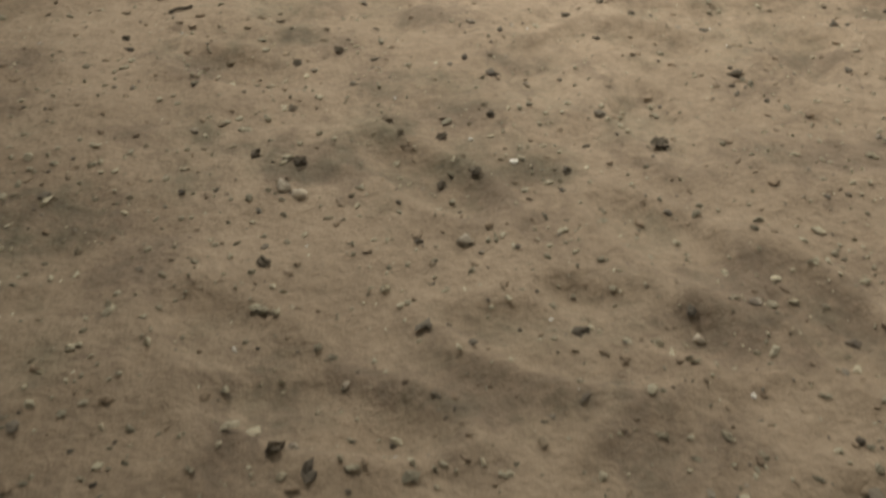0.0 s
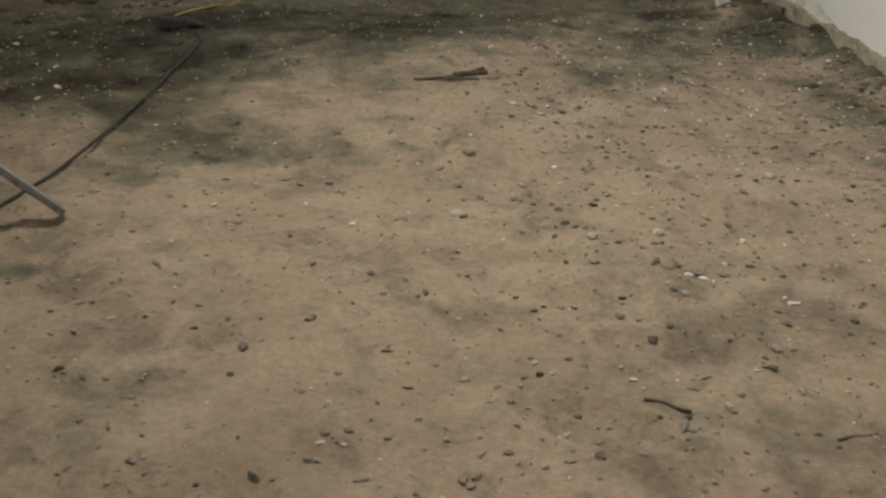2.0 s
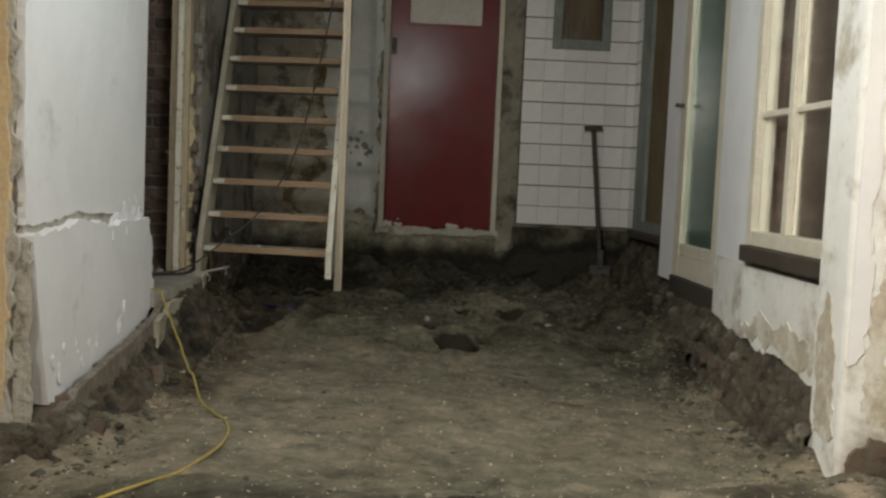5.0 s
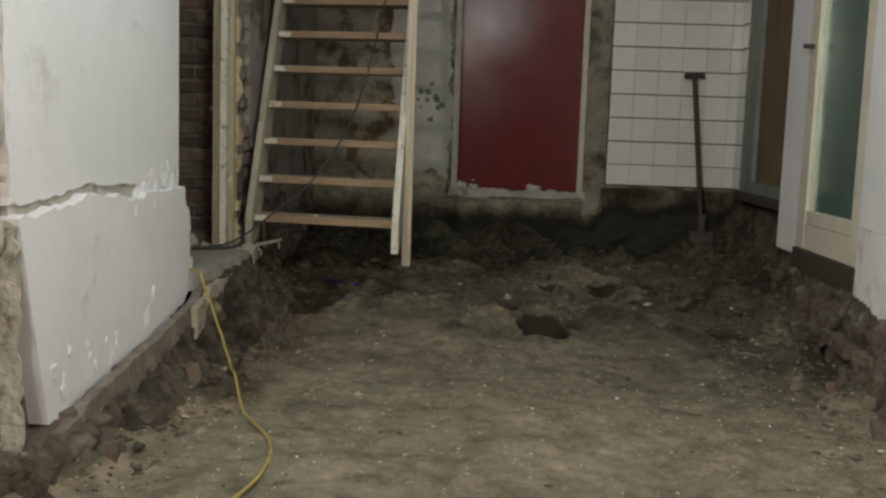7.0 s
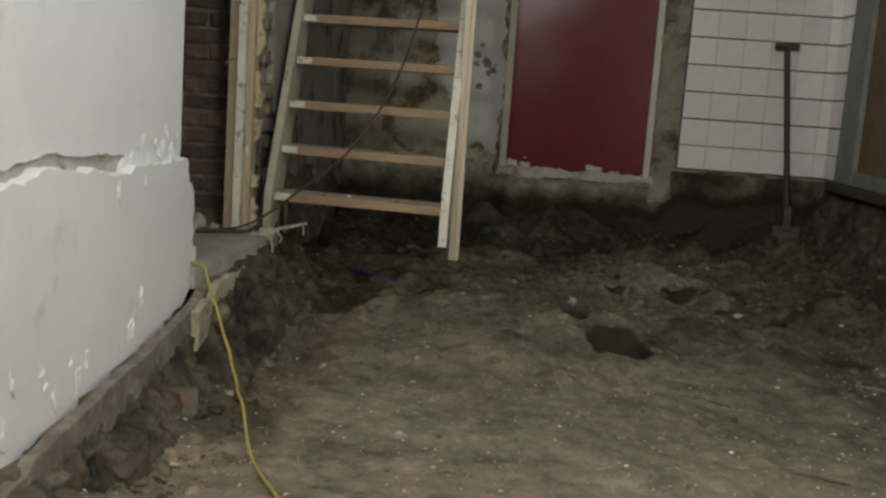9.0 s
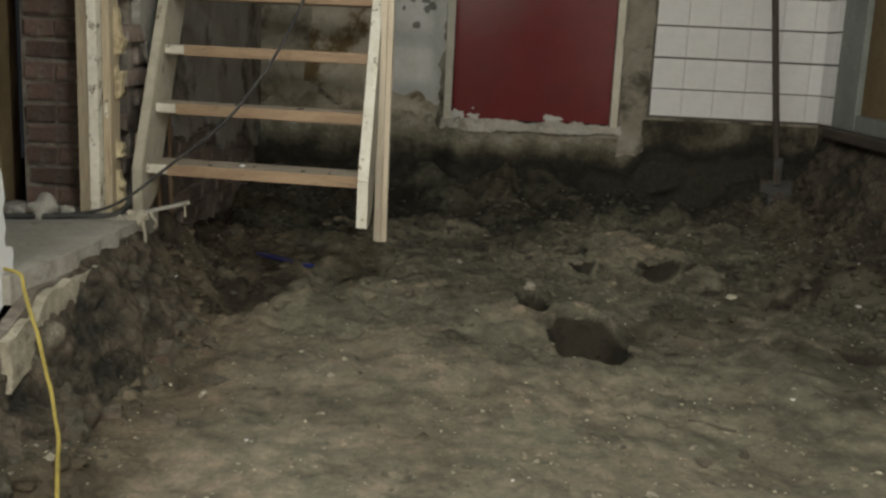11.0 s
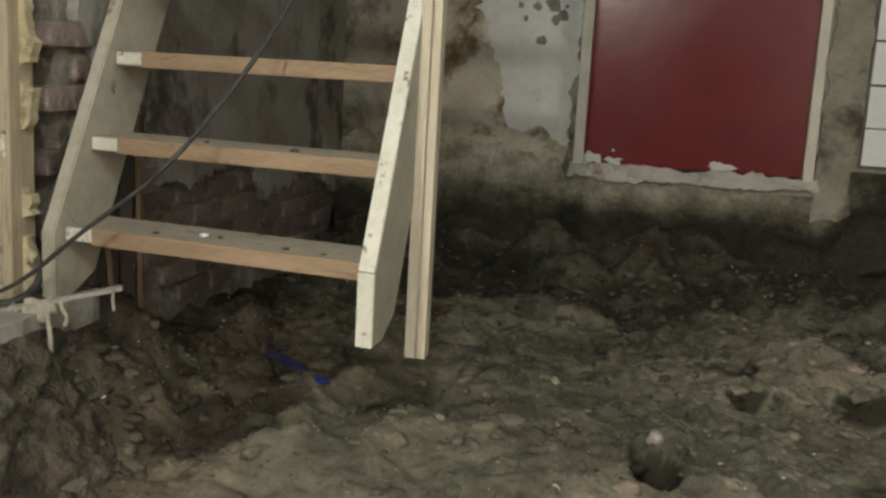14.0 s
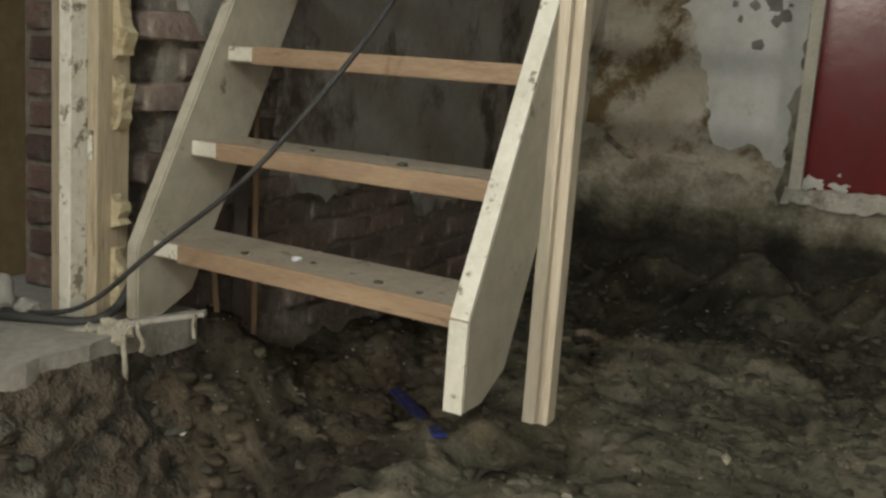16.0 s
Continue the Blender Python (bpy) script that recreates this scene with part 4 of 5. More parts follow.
part("pane", blocks((2.09, 2.098, 9.162, 10.118, 0.682, 2.498)), GLASS_CLEAR, rear).visible_shadow = False
part("board", blocks((2.058, 2.075, 9.162, 10.118, 0.682, 2.498)), OLIVEBOARD, rear, "brown board over the glass")
part("sill", blocks((1.99, 2.13, 9.082, 10.43, 0.545, 0.598), bevel=0.008), DARKWOOD, rear)

hatch = tagged(new("window_3"), "small grey framed window set in the tiles", "window", kind="structure")
for spec in ((1.36, 1.43, 10.69, 10.76, 2.03, 2.70), (1.76, 1.83, 10.69, 10.76, 2.03, 2.70), (1.43, 1.76, 10.692, 10.76, 2.03, 2.11), (1.43, 1.76, 10.692, 10.76, 2.62, 2.70)):
    part("frame", blocks(spec, bevel=0.005), GREYGREEN, hatch)
part("pane", blocks((1.43, 1.76, 10.73, 10.737, 2.11, 2.62)), GLASS_CLEAR, hatch)
part("backing", blocks((1.40, 1.79, 10.90, 10.93, 2.07, 2.66)), BROWNBOARD, hatch)


# ---- stairs ----
RISE, RUN = 0.1985, 0.110
SX0, SX1 = -0.95, -0.177
TREAD_Y, TREAD_Z = 8.395, 0.490


def stringer(x0, x1):
    """A side board of the stairs: a foot cut upright, then up along the pitch."""
    slope = Vector((RUN, RISE)).normalized()
    back = Vector((slope.y, -slope.x)) * 0.205
    k = Vector((8.350, 0.478))
    top = k + slope * (2.42 / slope.y)
    rear_top = top + Vector((0.205 / slope.y, 0))
    low = k + back
    low += slope * ((0.36 - low.y) / slope.y)
    prof = [k, Vector((k.x, 0.325)), Vector((k.x + 0.075, 0.322)), low, rear_top, top]
    bm = bmesh.new()
    a = [bm.verts.new((x0, q.x, q.y)) for q in prof]
    b = [bm.verts.new((x1, q.x, q.y)) for q in prof]
    bm.faces.new(a[::-1])
    bm.faces.new(b)
    for i in range(len(prof)):
        j = (i + 1) % len(prof)
        bm.faces.new((a[i], a[j], b[j], b[i]))
    bmesh.ops.bevel(bm, geom=list(bm.edges), offset=0.004, segments=2, affect="EDGES")
    return bm


def skew(bm):
    """The stairs stand a little askew: their wall side is set back."""
    for v in bm.verts:
        v.co.y -= 0.13 * (v.co.x + 0.205)
    return bm


stairs = thing("staircase", "steep open wooden stairs with worn cream stringers", "staircase")
part("stringer", skew(stringer(SX0 - 0.035, SX0)), STRINGER, stairs)
part("stringer", skew(stringer(SX1 - 0.036, SX1)), STRINGER, stairs)
slope = Vector((0, RUN, RISE)).normalized()
for x in (SX1 - 0.018,):
    part("front_edge", skew(bar(Vector((x, 8.349, 0.48)), Vector((x, 8.349, 0.48)) + slope * 2.7, 0.036, 0.006, 0.002)), WHITEEDGE, stairs, "worn white front edge")
part("foot_edge", skew(bar((SX1 - 0.018, 8.348, 0.326), (SX1 - 0.018, 8.348, 0.478), 0.036, 0.006, 0.002)), WHITEEDGE, stairs, "worn white foot")
for k in range(12):
    y, z = TREAD_Y + RUN * k, TREAD_Z + RISE * k
    t = part("tread", skew(blocks((SX0 + 0.002, SX1 - 0.038, y + 0.004, y + 0.185, z - 0.038, z - 0.003), bevel=0.004)), TREADTOP, stairs, "dusty wooden tread")
    part("nosing", skew(blocks((SX0 + 0.075, SX1 - 0.039, y - 0.008, y + 0.003, z - 0.039, z - 0.001), bevel=0.004)), TREADWOOD, t, "bare brown front edge")
    part("end_block", skew(blocks((SX0 + 0.003, SX0 + 0.074, y - 0.004, y + 0.003, z - 0.034, z - 0.004), bevel=0.003)), WHITEEDGE, t, "white painted end")

newel = thing("newel_post", "tall planed pine post hanging beside the stairs", "post")
part("post", blocks((-0.176, -0.137, 8.655, 8.70, 0.222, 3.0), bevel=0.004), PINE, newel)
part("facing", blocks((-0.181, -0.156, 8.634, 8.6545, 0.228, 3.0), bevel=0.003), PINE, newel)

door_post = thing("door_post", "pine door post with yellowed foam beside the bricks", "post")
part("board", blocks((-1.147, -1.108, 8.41, 8.50, 0.312, 3.0), bevel=0.004), OLDPINE, door_post)
part("backing", blocks((-1.071, -1.044, 8.43, 8.52, 0.312, 3.0), bevel=0.004), OLDPINE, door_post)
foam_rng = np.random.RandomState(3)
for k, (z0, z1, w0, w1) in enumerate(((0.33, 0.46, 0.030, 0.012), (0.50, 0.57, 0.028, 0.022), (0.70, 0.81, 0.018, 0.034), (0.84, 1.0, 0.026, 0.014), (1.06, 1.30, 0.016, 0.02), (1.36, 1.5, 0.012, 0.018))):
    part("foam", sheet("y", 8.50, -0.03, [(-1.044, z0), (-1.044 + w0, z0 + 0.01), (-1.044 + 0.5 * (w0 + w1), 0.5 * (z0 + z1)), (-1.044 + w1, z1 - 0.015), (-1.044, z1)], jag=0.010, step=0.014, seed=41 + k, keep=(4,)), FOAM, door_post, "ragged yellowed foam")
for k in range(5):
    bm = lump(foam_rng, foam_rng.uniform(0.006, 0.013), 1.7, 2, 0.55)
    bmesh.ops.translate(bm, verts=bm.verts, vec=(-1.030 + foam_rng.uniform(-0.01, 0.01), 8.475, 0.38 + 0.17 * k + foam_rng.uniform(-0.04, 0.04)))
    part("foam", bm, FOAM, door_post, "ragged yellowed foam", smooth=True)
part("tab", blocks((-1.064, -1.052, 8.424, 8.4295, 0.64, 0.70), bevel=0.002), WHITEEDGE, door_post, "white plastic tab")
part("splinter", bar((-1.16, 8.405, 1.02), (-1.12, 8.40, 1.05), 0.012, 0.006, 0.001), OLDPINE, door_post)
part("strip", blocks((-1.105, -1.073, 8.39, 8.49, 0.312, 3.0), bevel=0.003), WHITEEDGE, door_post, "white painted strip")
side_post = thing("side_post", "olive-brown wooden post in the side opening", "post")
part("post", blocks((-1.60, -1.47, 8.54, 8.64, 0.312, 3.0), bevel=0.006), OLIVEBOARD, side_post)


# ---- camera-side things on the ground ----
def cable(name, label, points, r, material):
    ob = part(name, tube(points, r), material, smooth=True)
    return tagged(ob, label, "cable")


def on_floor(pts, lift):
    return [(x, y, floor_height(x, y) + lift) for x, y in pts]


cable("yellow_cable", "yellow extension cable lying over sand from the slab", [(-1.02, 7.56, 0.325), (-0.955, 7.52, 0.322)] + [(x, y, max(h, floor_height(x, y) + 0.022)) for x, y, h in ((-0.93, 7.485, 0.29), (-0.905, 7.46, 0.24), (-0.88, 7.435, 0.20), (-0.855, 7.40, 0.16), (-0.83, 7.365, 0.12), (-0.805, 7.33, 0.09), (-0.78, 7.285, 0.05), (-0.75, 7.23, 0.02), (-0.72, 7.15, 0.0), (-0.68, 7.05, 0.0))] + on_floor([(-0.59, 6.82), (-0.42, 6.46), (-0.37, 6.12), (-0.44, 5.75), (-0.47, 5.50), (-0.57, 5.24), (-0.53, 5.08)], 0.008), 0.0048, YELLOW)
cable("black_cable", "black cable trailing over the sand to the lamp tripod", on_floor([(-0.50, 4.98), (-0.41, 4.85), (-0.42, 4.38), (-0.44, 4.07), (-0.50, 3.62), (-0.56, 3.40), (-0.63, 3.18), (-0.64, 2.95), (-0.61, 2.72), (-0.68, 2.45), (-0.90, 2.4), (-1.1, 2.7), (-0.92, 3.04)], 0.006), 0.0042, RUBBER)
cable("stair_cable", "black cable slung across the stairs from the slab", [(-1.95, 8.22, 0.322), (-1.62, 8.12, 0.322), (-1.45, 8.30, 0.322), (-1.30, 8.335, 0.322), (-1.05, 8.37, 0.345), (-0.83, 8.36, 0.50), (-0.60, 8.42, 0.72), (-0.42, 8.62, 1.12), (-0.30, 9.0, 1.9), (-0.25, 9.3, 2.6), (-0.25, 9.35, 3.0)], 0.0052, RUBBER)
cable("wall_cable", "black cable running up the wall beside the stair stringer", [(-1.45, 8.24, 0.322), (-1.15, 8.33, 0.322), (-1.01, 8.42, 0.33), (-1.004, 8.53, 0.45), (-1.004, 8.78, 0.83), (-1.004, 9.05, 1.24), (-1.004, 9.35, 1.68), (-1.004, 9.66, 2.14), (-1.004, 9.95, 2.6), (-1.004, 10.2, 3.0)], 0.010, RUBBER)

pz = floor_height(-0.51, 5.03)
plug = thing("plug_socket", "black rubber cable coupling lying on sand", "plug")
part("body", bar((-0.585, 5.022, pz + 0.026), (-0.485, 5.036, pz + 0.025), 0.044, 0.042, 0.010), RUBBER, plug)
part("rim", bar((-0.547, 5.027, pz + 0.026), (-0.533, 5.029, pz + 0.026), 0.054, 0.050, 0.008), RUBBER, plug)
part("plug", rod((-0.495, 5.035, pz + 0.027), (-0.455, 5.030, pz + 0.026), 0.021, 0.018), RUBBER, plug)
part("collar", rod((-0.456, 5.03, pz + 0.026), (-0.425, 5.005, pz + 0.020), 0.014, 0.007), RUBBER, plug)
part("collar", rod((-0.583, 5.022, pz + 0.026), (-0.60, 5.05, pz + 0.022), 0.015, 0.008), RUBBER, plug)

spade = thing("spade", "old long-handled spade leaning on the tiled wall", "spade")
part("shaft", rod((1.80, 10.50, 0.34), (1.715, 10.63, 1.385), 0.018), DARKWOOD, spade)
part("handle", rod((1.645, 10.63, 1.395), (1.785, 10.635, 1.40), 0.019), DARKWOOD, spade)
bm = blocks((-0.085, 0.085, -0.006, 0.006, -0.30, 0.0), bevel=0.004)
block(bm, -0.025, 0.025, -0.02, 0.02, -0.03, 0.12, 0.008)
bmesh.ops.transform(bm, matrix=Matrix.Translation((1.803, 10.495, 0.30)) @ Matrix.Rotation(-0.12, 4, "X"), verts=bm.verts)
part("blade", bm, STEEL, spade, "dull steel blade")

blue = thing("blue_strip", "dirty blue plastic strip lying on dark soil", "plastic strip")
z0, z1 = floor_height(-0.68, 9.07), floor_height(-0.43, 8.82)
part("strip", bar((-0.68, 9.07, z0 + 0.014), (-0.43, 8.82, z1 + 0.012), 0.03, 0.012, 0.004), BLUE, blue)

tripod = thing("lamp_tripod", "grey steel tripod of a work lamp on sand", "work lamp")
for fx, fy in ((-0.44, 2.42), (-0.42, 3.30), (-1.45, 3.15)):
    part("leg", bar((fx, fy, 0.014), (-0.75, 3.1, 0.42), 0.036, 0.016, 0.003), GREYMETAL, tripod)
part("pole", rod((-0.75, 3.1, 0.3), (-0.75, 3.1, 2.2), 0.017), GREYMETAL, tripod)
part("hub", rod((-0.75, 3.1, 0.37), (-0.75, 3.1, 0.47), 0.035), RUBBER, tripod)
head = bmesh.new()
block(head, -0.16, 0.16, -0.12, 0.12, 0.03, 0.12, 0.012)
bmesh.ops.transform(head, matrix=look((-0.66, 3.16, 2.25), (2.0, 3.7, 1.55)), verts=head.verts)
part("lamp_head", head, GREYMETAL, tripod, "grey flood lamp housing")

twig = thing("twig", "dark broken twig lying on sand", "twig")
tz = floor_height(0.48, 4.42)
stem = part("stem", tube([(0.345, 4.395, tz + 0.006), (0.39, 4.385, tz + 0.012), (0.44, 4.41, tz + 0.012), (0.50, 4.42, tz + 0.020), (0.57, 4.47, tz + 0.03)], 0.005, 7, 5), CLOD, twig)
part("side_shoot", tube([(0.44, 4.41, tz + 0.012), (0.50, 4.38, tz + 0.018), (0.55, 4.40, tz + 0.012)], 0.005, 6, 4), CLOD, stem)
part("bark", tube([(0.47, 4.42, tz + 0.018), (0.53, 4.435, tz + 0.02), (0.58, 4.45, tz + 0.022)], 0.009, 7, 4), CLOD, stem)


# ---- small things ----
def lath_with_drips():
    t = thing("broken_lath", "plaster-caked lath jutting from the broken slab", "lath")
    a, b = Vector((-1.05, 8.35, 0.306)), Vector((-0.795, 8.47, 0.364))
    part("lath", bar(a, b, 0.026, 0.011, 0.003), CONCRETE, t)
    for u, drop, r, curl in ((0.30, 0.05, 0.007, 0.018), (0.40, 0.085, 0.009, -0.012), (0.47, 0.12, 0.006, 0.010), (0.56, 0.055, 0.005, 0.022), (0.96, 0.045, 0.004, 0.003)):
        p = a.lerp(b, u) - Vector((0, 0.012, 0))
        part("plaster_drip", tube([p, p + Vector((0.3 * curl, -0.008, -0.3 * drop)), p + Vector((curl, -0.010, -0.65 * drop)), p + Vector((0.6 * curl, -0.006, -drop))], r, 7, 4), LEDGE, t, smooth=True)
    rng = np.random.RandomState(4)
    for u, size in ((0.34, 0.022), (0.40, 0.026), (0.46, 0.016), (0.2, 0.018)):
        bm = lump(rng, size, 0.9, 2, 0.6)
        bmesh.ops.translate(bm, verts=bm.verts, vec=a.lerp(b, u) + Vector((0, -0.006, -0.012)))
        part("plaster_crust", bm, LEDGE, t)


lath_with_drips()
for k, (x, y, lean, high) in enumerate(((-0.985, 8.745, -0.01, 0.47), (-0.99, 8.83, 0.01, 0.85), (-0.985, 8.89, -0.01, 0.90))):
    b = thing("leaning_board", "rough thin board standing behind the stair stringer", "board", "boards behind the stairs")
    part("board", bar((x, y, floor_height(x, y) - 0.01), (x - 0.012, y + lean, high), 0.035, 0.014, 0.003), BROWNBOARD if k != 1 else DARKWOOD, b)

for x0, y0, x1, y1, r in ((0.7, 2.63, 0.77, 2.6, 0.005), (-0.3, 2.31, -0.26, 2.33, 0.005), (0.98, 2.53, 1.05, 2.55, 0.004), (0.96, 7.1, 1.11, 7.06, 0.007), (0.8, 7.83, 0.92, 7.76, 0.007), (1.48, 8.02, 1.56, 7.92, 0.009)):
    st = thing("stick", "short dark stick lying on the sand", "stick", "sticks on the floor")
    a, b = Vector((x0, y0, floor_height(x0, y0) + r * 0.7)), Vector((x1, y1, floor_height(x1, y1) + r * 0.7))
    part("wood", tube([a, a.lerp(b, 0.4) + Vector((0.1 * r, 0.5 * r, 0.3 * r)), a.lerp(b, 0.7) - Vector((0, 0.4 * r, 0)), b], 0.6 * r, 7, 4), BROWN_CLOD, st)
frng = np.random.RandomState(17)
for y, z in ((7.04, 0.26), (7.08, 0.30), (7.02, 0.22), (6.65, 0.17), (6.70, 0.21), (6.60, 0.22), (6.47, 0.19), (6.44, 0.24), (6.52, 0.15), (6.19, 0.21), (6.25, 0.15), (6.30, 0.25), (6.9, 0.62), (7.1, 0.64), (7.05, 0.70), (7.12, 0.74), (7.18, 0.69), (7.24, 0.76), (7.30, 0.72), (7.35, 0.78), (7.40, 0.70), (7.45, 0.75), (7.33, 0.67)):
    bm = lump(frng, frng.uniform(0.015, 0.034), 1.4, 3, 0.7)
    bmesh.ops.transform(bm, matrix=Matrix.Translation((-1.011 if z < 0.66 else -1.036, y, z)) @ Matrix.Rotation(frng.uniform(-0.5, 0.5), 4, "X") @ Matrix.Diagonal((0.22, 0.8, 0.75, 1)), verts=bm.verts)
    part("flake", bm, PLASTER_WHITE, wall_left, "peeling plaster flake")

# pale mortar lumps at the foot of the brick pier
for x, y, size in ((-1.25, 8.36, 0.055), (-1.33, 8.34, 0.035), (-1.17, 8.37, 0.03)):
    ob = part("mortar_lump", lump(frng, size, 0.75, 3, 0.35), CONCRETE, smooth=True)
    ob.matrix_world = pose(x, y, 0.312 + size * 0.4, 0, 0, frng.uniform(0, 360))
    tagged(ob, "pale lump of mortar on the broken slab", "mortar", "mortar lumps by the bricks")
# dust and chips left on the lower treads
for k, u, size, white in ((0, 0.42, 0.011, 1), (0, 0.47, 0.006, 0), (0, 0.70, 0.009, 0), (0, 0.28, 0.009, 0), (0, 0.82, 0.007, 0), (1, 0.66, 0.012, 0), (1, 0.35, 0.006, 0), (2, 0.5, 0.008, 0)):
    x = SX0 + u * (SX1 - SX0)
    ob = part("plaster_chip" if white else "dirt_chip", lump(frng, size, 0.4, 2, 0.4), PLASTER_WHITE if white else CLOD, smooth=True)
    ob.matrix_world = pose(x, TREAD_Y + RUN * k + frng.uniform(0.03, 0.08) - 0.13 * (x + 0.205), TREAD_Z - 0.003 + RISE * k + 0.2 * size, 0, 0, frng.uniform(0, 360))
    tagged(ob, "small chip of plaster on a stair tread" if white else "small dark chip of dirt on a stair tread", "chip", "chips on the treads")

# pale plaster chips on the dug floor
for x, y, size in ((-0.58, 7.82, 0.016), (-0.24, 8.0, 0.014), (-0.21, 8.12, 0.012), (-0.23, 7.75, 0.01), (-0.35, 8.14, 0.01), (0.2, 8.49, 0.011), (0.23, 8.94, 0.012), (0.13, 9.11, 0.018), (1.19, 8.91, 0.022), (1.2, 9.76, 0.016), (1.05, 9.78, 0.013), (-0.11, 8.73, 0.014), (-0.76, 7.21, 0.016), (-0.78, 6.74, 0.014), (0.61, 7.32, 0.018), (-0.22, 7.18, 0.013)):
    ob = part("plaster_chip", lump(frng, size, 0.55, 1, 0.55), LEDGE)
    ob.matrix_world = pose(x, y, floor_height(x, y) + size * 0.2, frng.uniform(-20, 20), frng.uniform(-20, 20), frng.uniform(0, 360))
    tagged(ob, "pale chip of plaster lying on dug soil", "chip", "plaster chips on the floor")

# stones that stand out on the sand
STONES = [(0.48, 3.75, 0.026, 0), (0.437, 3.366, 0.024, 0), (0.88, 3.3, 0.020, 0), (0.725, 3.262, 0.018, 0), (1.128, 3.977, 0.014, 0), (1.247, 3.652, 0.015, 0), (0.707, 3.138, 0.014, 0),
          (-0.026, 1.567, 0.016, 1), (0.24, 1.613, 0.014, 0), (0.55, 1.861, 0.019, 1), (-0.02, 1.735, 0.018, 0), (0.005, 1.72, 0.015, 0), (0.52, 1.43, 0.011, 0), (0.03, 1.24, 0.014, 1),
          (0.40, 8.80, 0.032, 0), (1.57, 7.45, 0.040, 1), (1.58, 7.27, 0.036, 1), (1.46, 8.03, 0.03, 1)]
STONES += [(x, y, size, 1) for x, y, size in ((0.03, 2.16, 0.013), (-0.04, 2.12, 0.014), (0.0, 1.8, 0.016), (-0.07, 1.82, 0.014), (0.21, 1.77, 0.014), (0.26, 1.77, 0.012), (0.55, 1.86, 0.02), (0.29, 1.94, 0.012), (0.21, 1.89, 0.013), (1.18, 2.66, 0.013), (-0.36, 2.22, 0.012), (-0.03, 1.96, 0.012), (0.45, 2.31, 0.012), (0.72, 2.08, 0.018), (0.54, 2.7, 0.011), (0.57, 2.29, 0.01), (0.5, 2.24, 0.009))]
STONES += [(0.98, 8.95, 0.03, 1), (1.5, 9.3, 0.04, 1), (0.78, 7.55, 0.03, 1), (0.9, 7.6, 0.022, 1), (-0.1, 7.16, 0.02, 1), (-0.2, 5.6, 0.022, 1), (-0.62, 7.62, 0.04, 1), (-0.58, 7.95, 0.05, 1), (-0.66, 8.2, 0.045, 1)]
rng = np.random.RandomState(11)
for x, y, size, dark in STONES:
    size *= 0.65 if dark else 0.8
    bm = lump(rng, size, 0.62, 2, 0.55 if dark else 0.3)
    ob = part("clod" if dark else "stone", bm, BROWN_CLOD if dark else STONE, smooth=not dark)
    ob.matrix_world = pose(x, y, floor_height(x, y) + size * 0.25, 0, 0, rng.uniform(0, 360))
    tagged(ob, "dark clod of damp soil on the floor" if dark else "pale rough stone lying on the floor", "clod" if dark else "stone", "clods on the floor" if dark else "stones on the floor")


def fragment(rng, l, w, h):
    """A broken piece of brick."""
    bm = bmesh.new()
    block(bm, -l / 2, l / 2, -w / 2, w / 2, -h / 2, h / 2)
    bmesh.ops.subdivide_edges(bm, edges=bm.edges, cuts=2, use_grid_fill=True)
    off = Vector(rng.uniform(-40, 40, 3))
    for v in bm.verts:
        v.co += noise.noise_vector(v.co * 12 + off) * 0.012
    return bm


SPOTS = [(-0.90, 6.12, 0), (-0.84, 6.2, 0), (-0.93, 6.28, 0), (-0.86, 6.62, 0), (-0.88, 7.05, 0), (-0.78, 7.62, 0), (-0.74, 7.98, 0), (-0.80, 8.22, 0), (-1.08, 5.82, 0), (-1.2, 5.80, 0),
         (1.74, 6.5, 0), (1.70, 6.85, 0), (1.76, 7.1, 0), (1.72, 7.4, 0), (1.80, 7.75, 0), (1.84, 8.2, 0), (1.86, 5.78, 0), (1.93, 5.6, 0)]
for x, y, z in SPOTS:
    ob = part("brick_fragment", fragment(rng, rng.uniform(0.06, 0.13), rng.uniform(0.05, 0.085), rng.uniform(0.04, 0.06)), BRICK_DUSTY)
    ob.matrix_world = pose(x, y, floor_height(x, y) - 0.006, rng.uniform(-18, 18), rng.uniform(-18, 18), rng.uniform(0, 360))
    tagged(ob, "broken red brick lying in dark rubble", "brick", "broken bricks in the rubble")


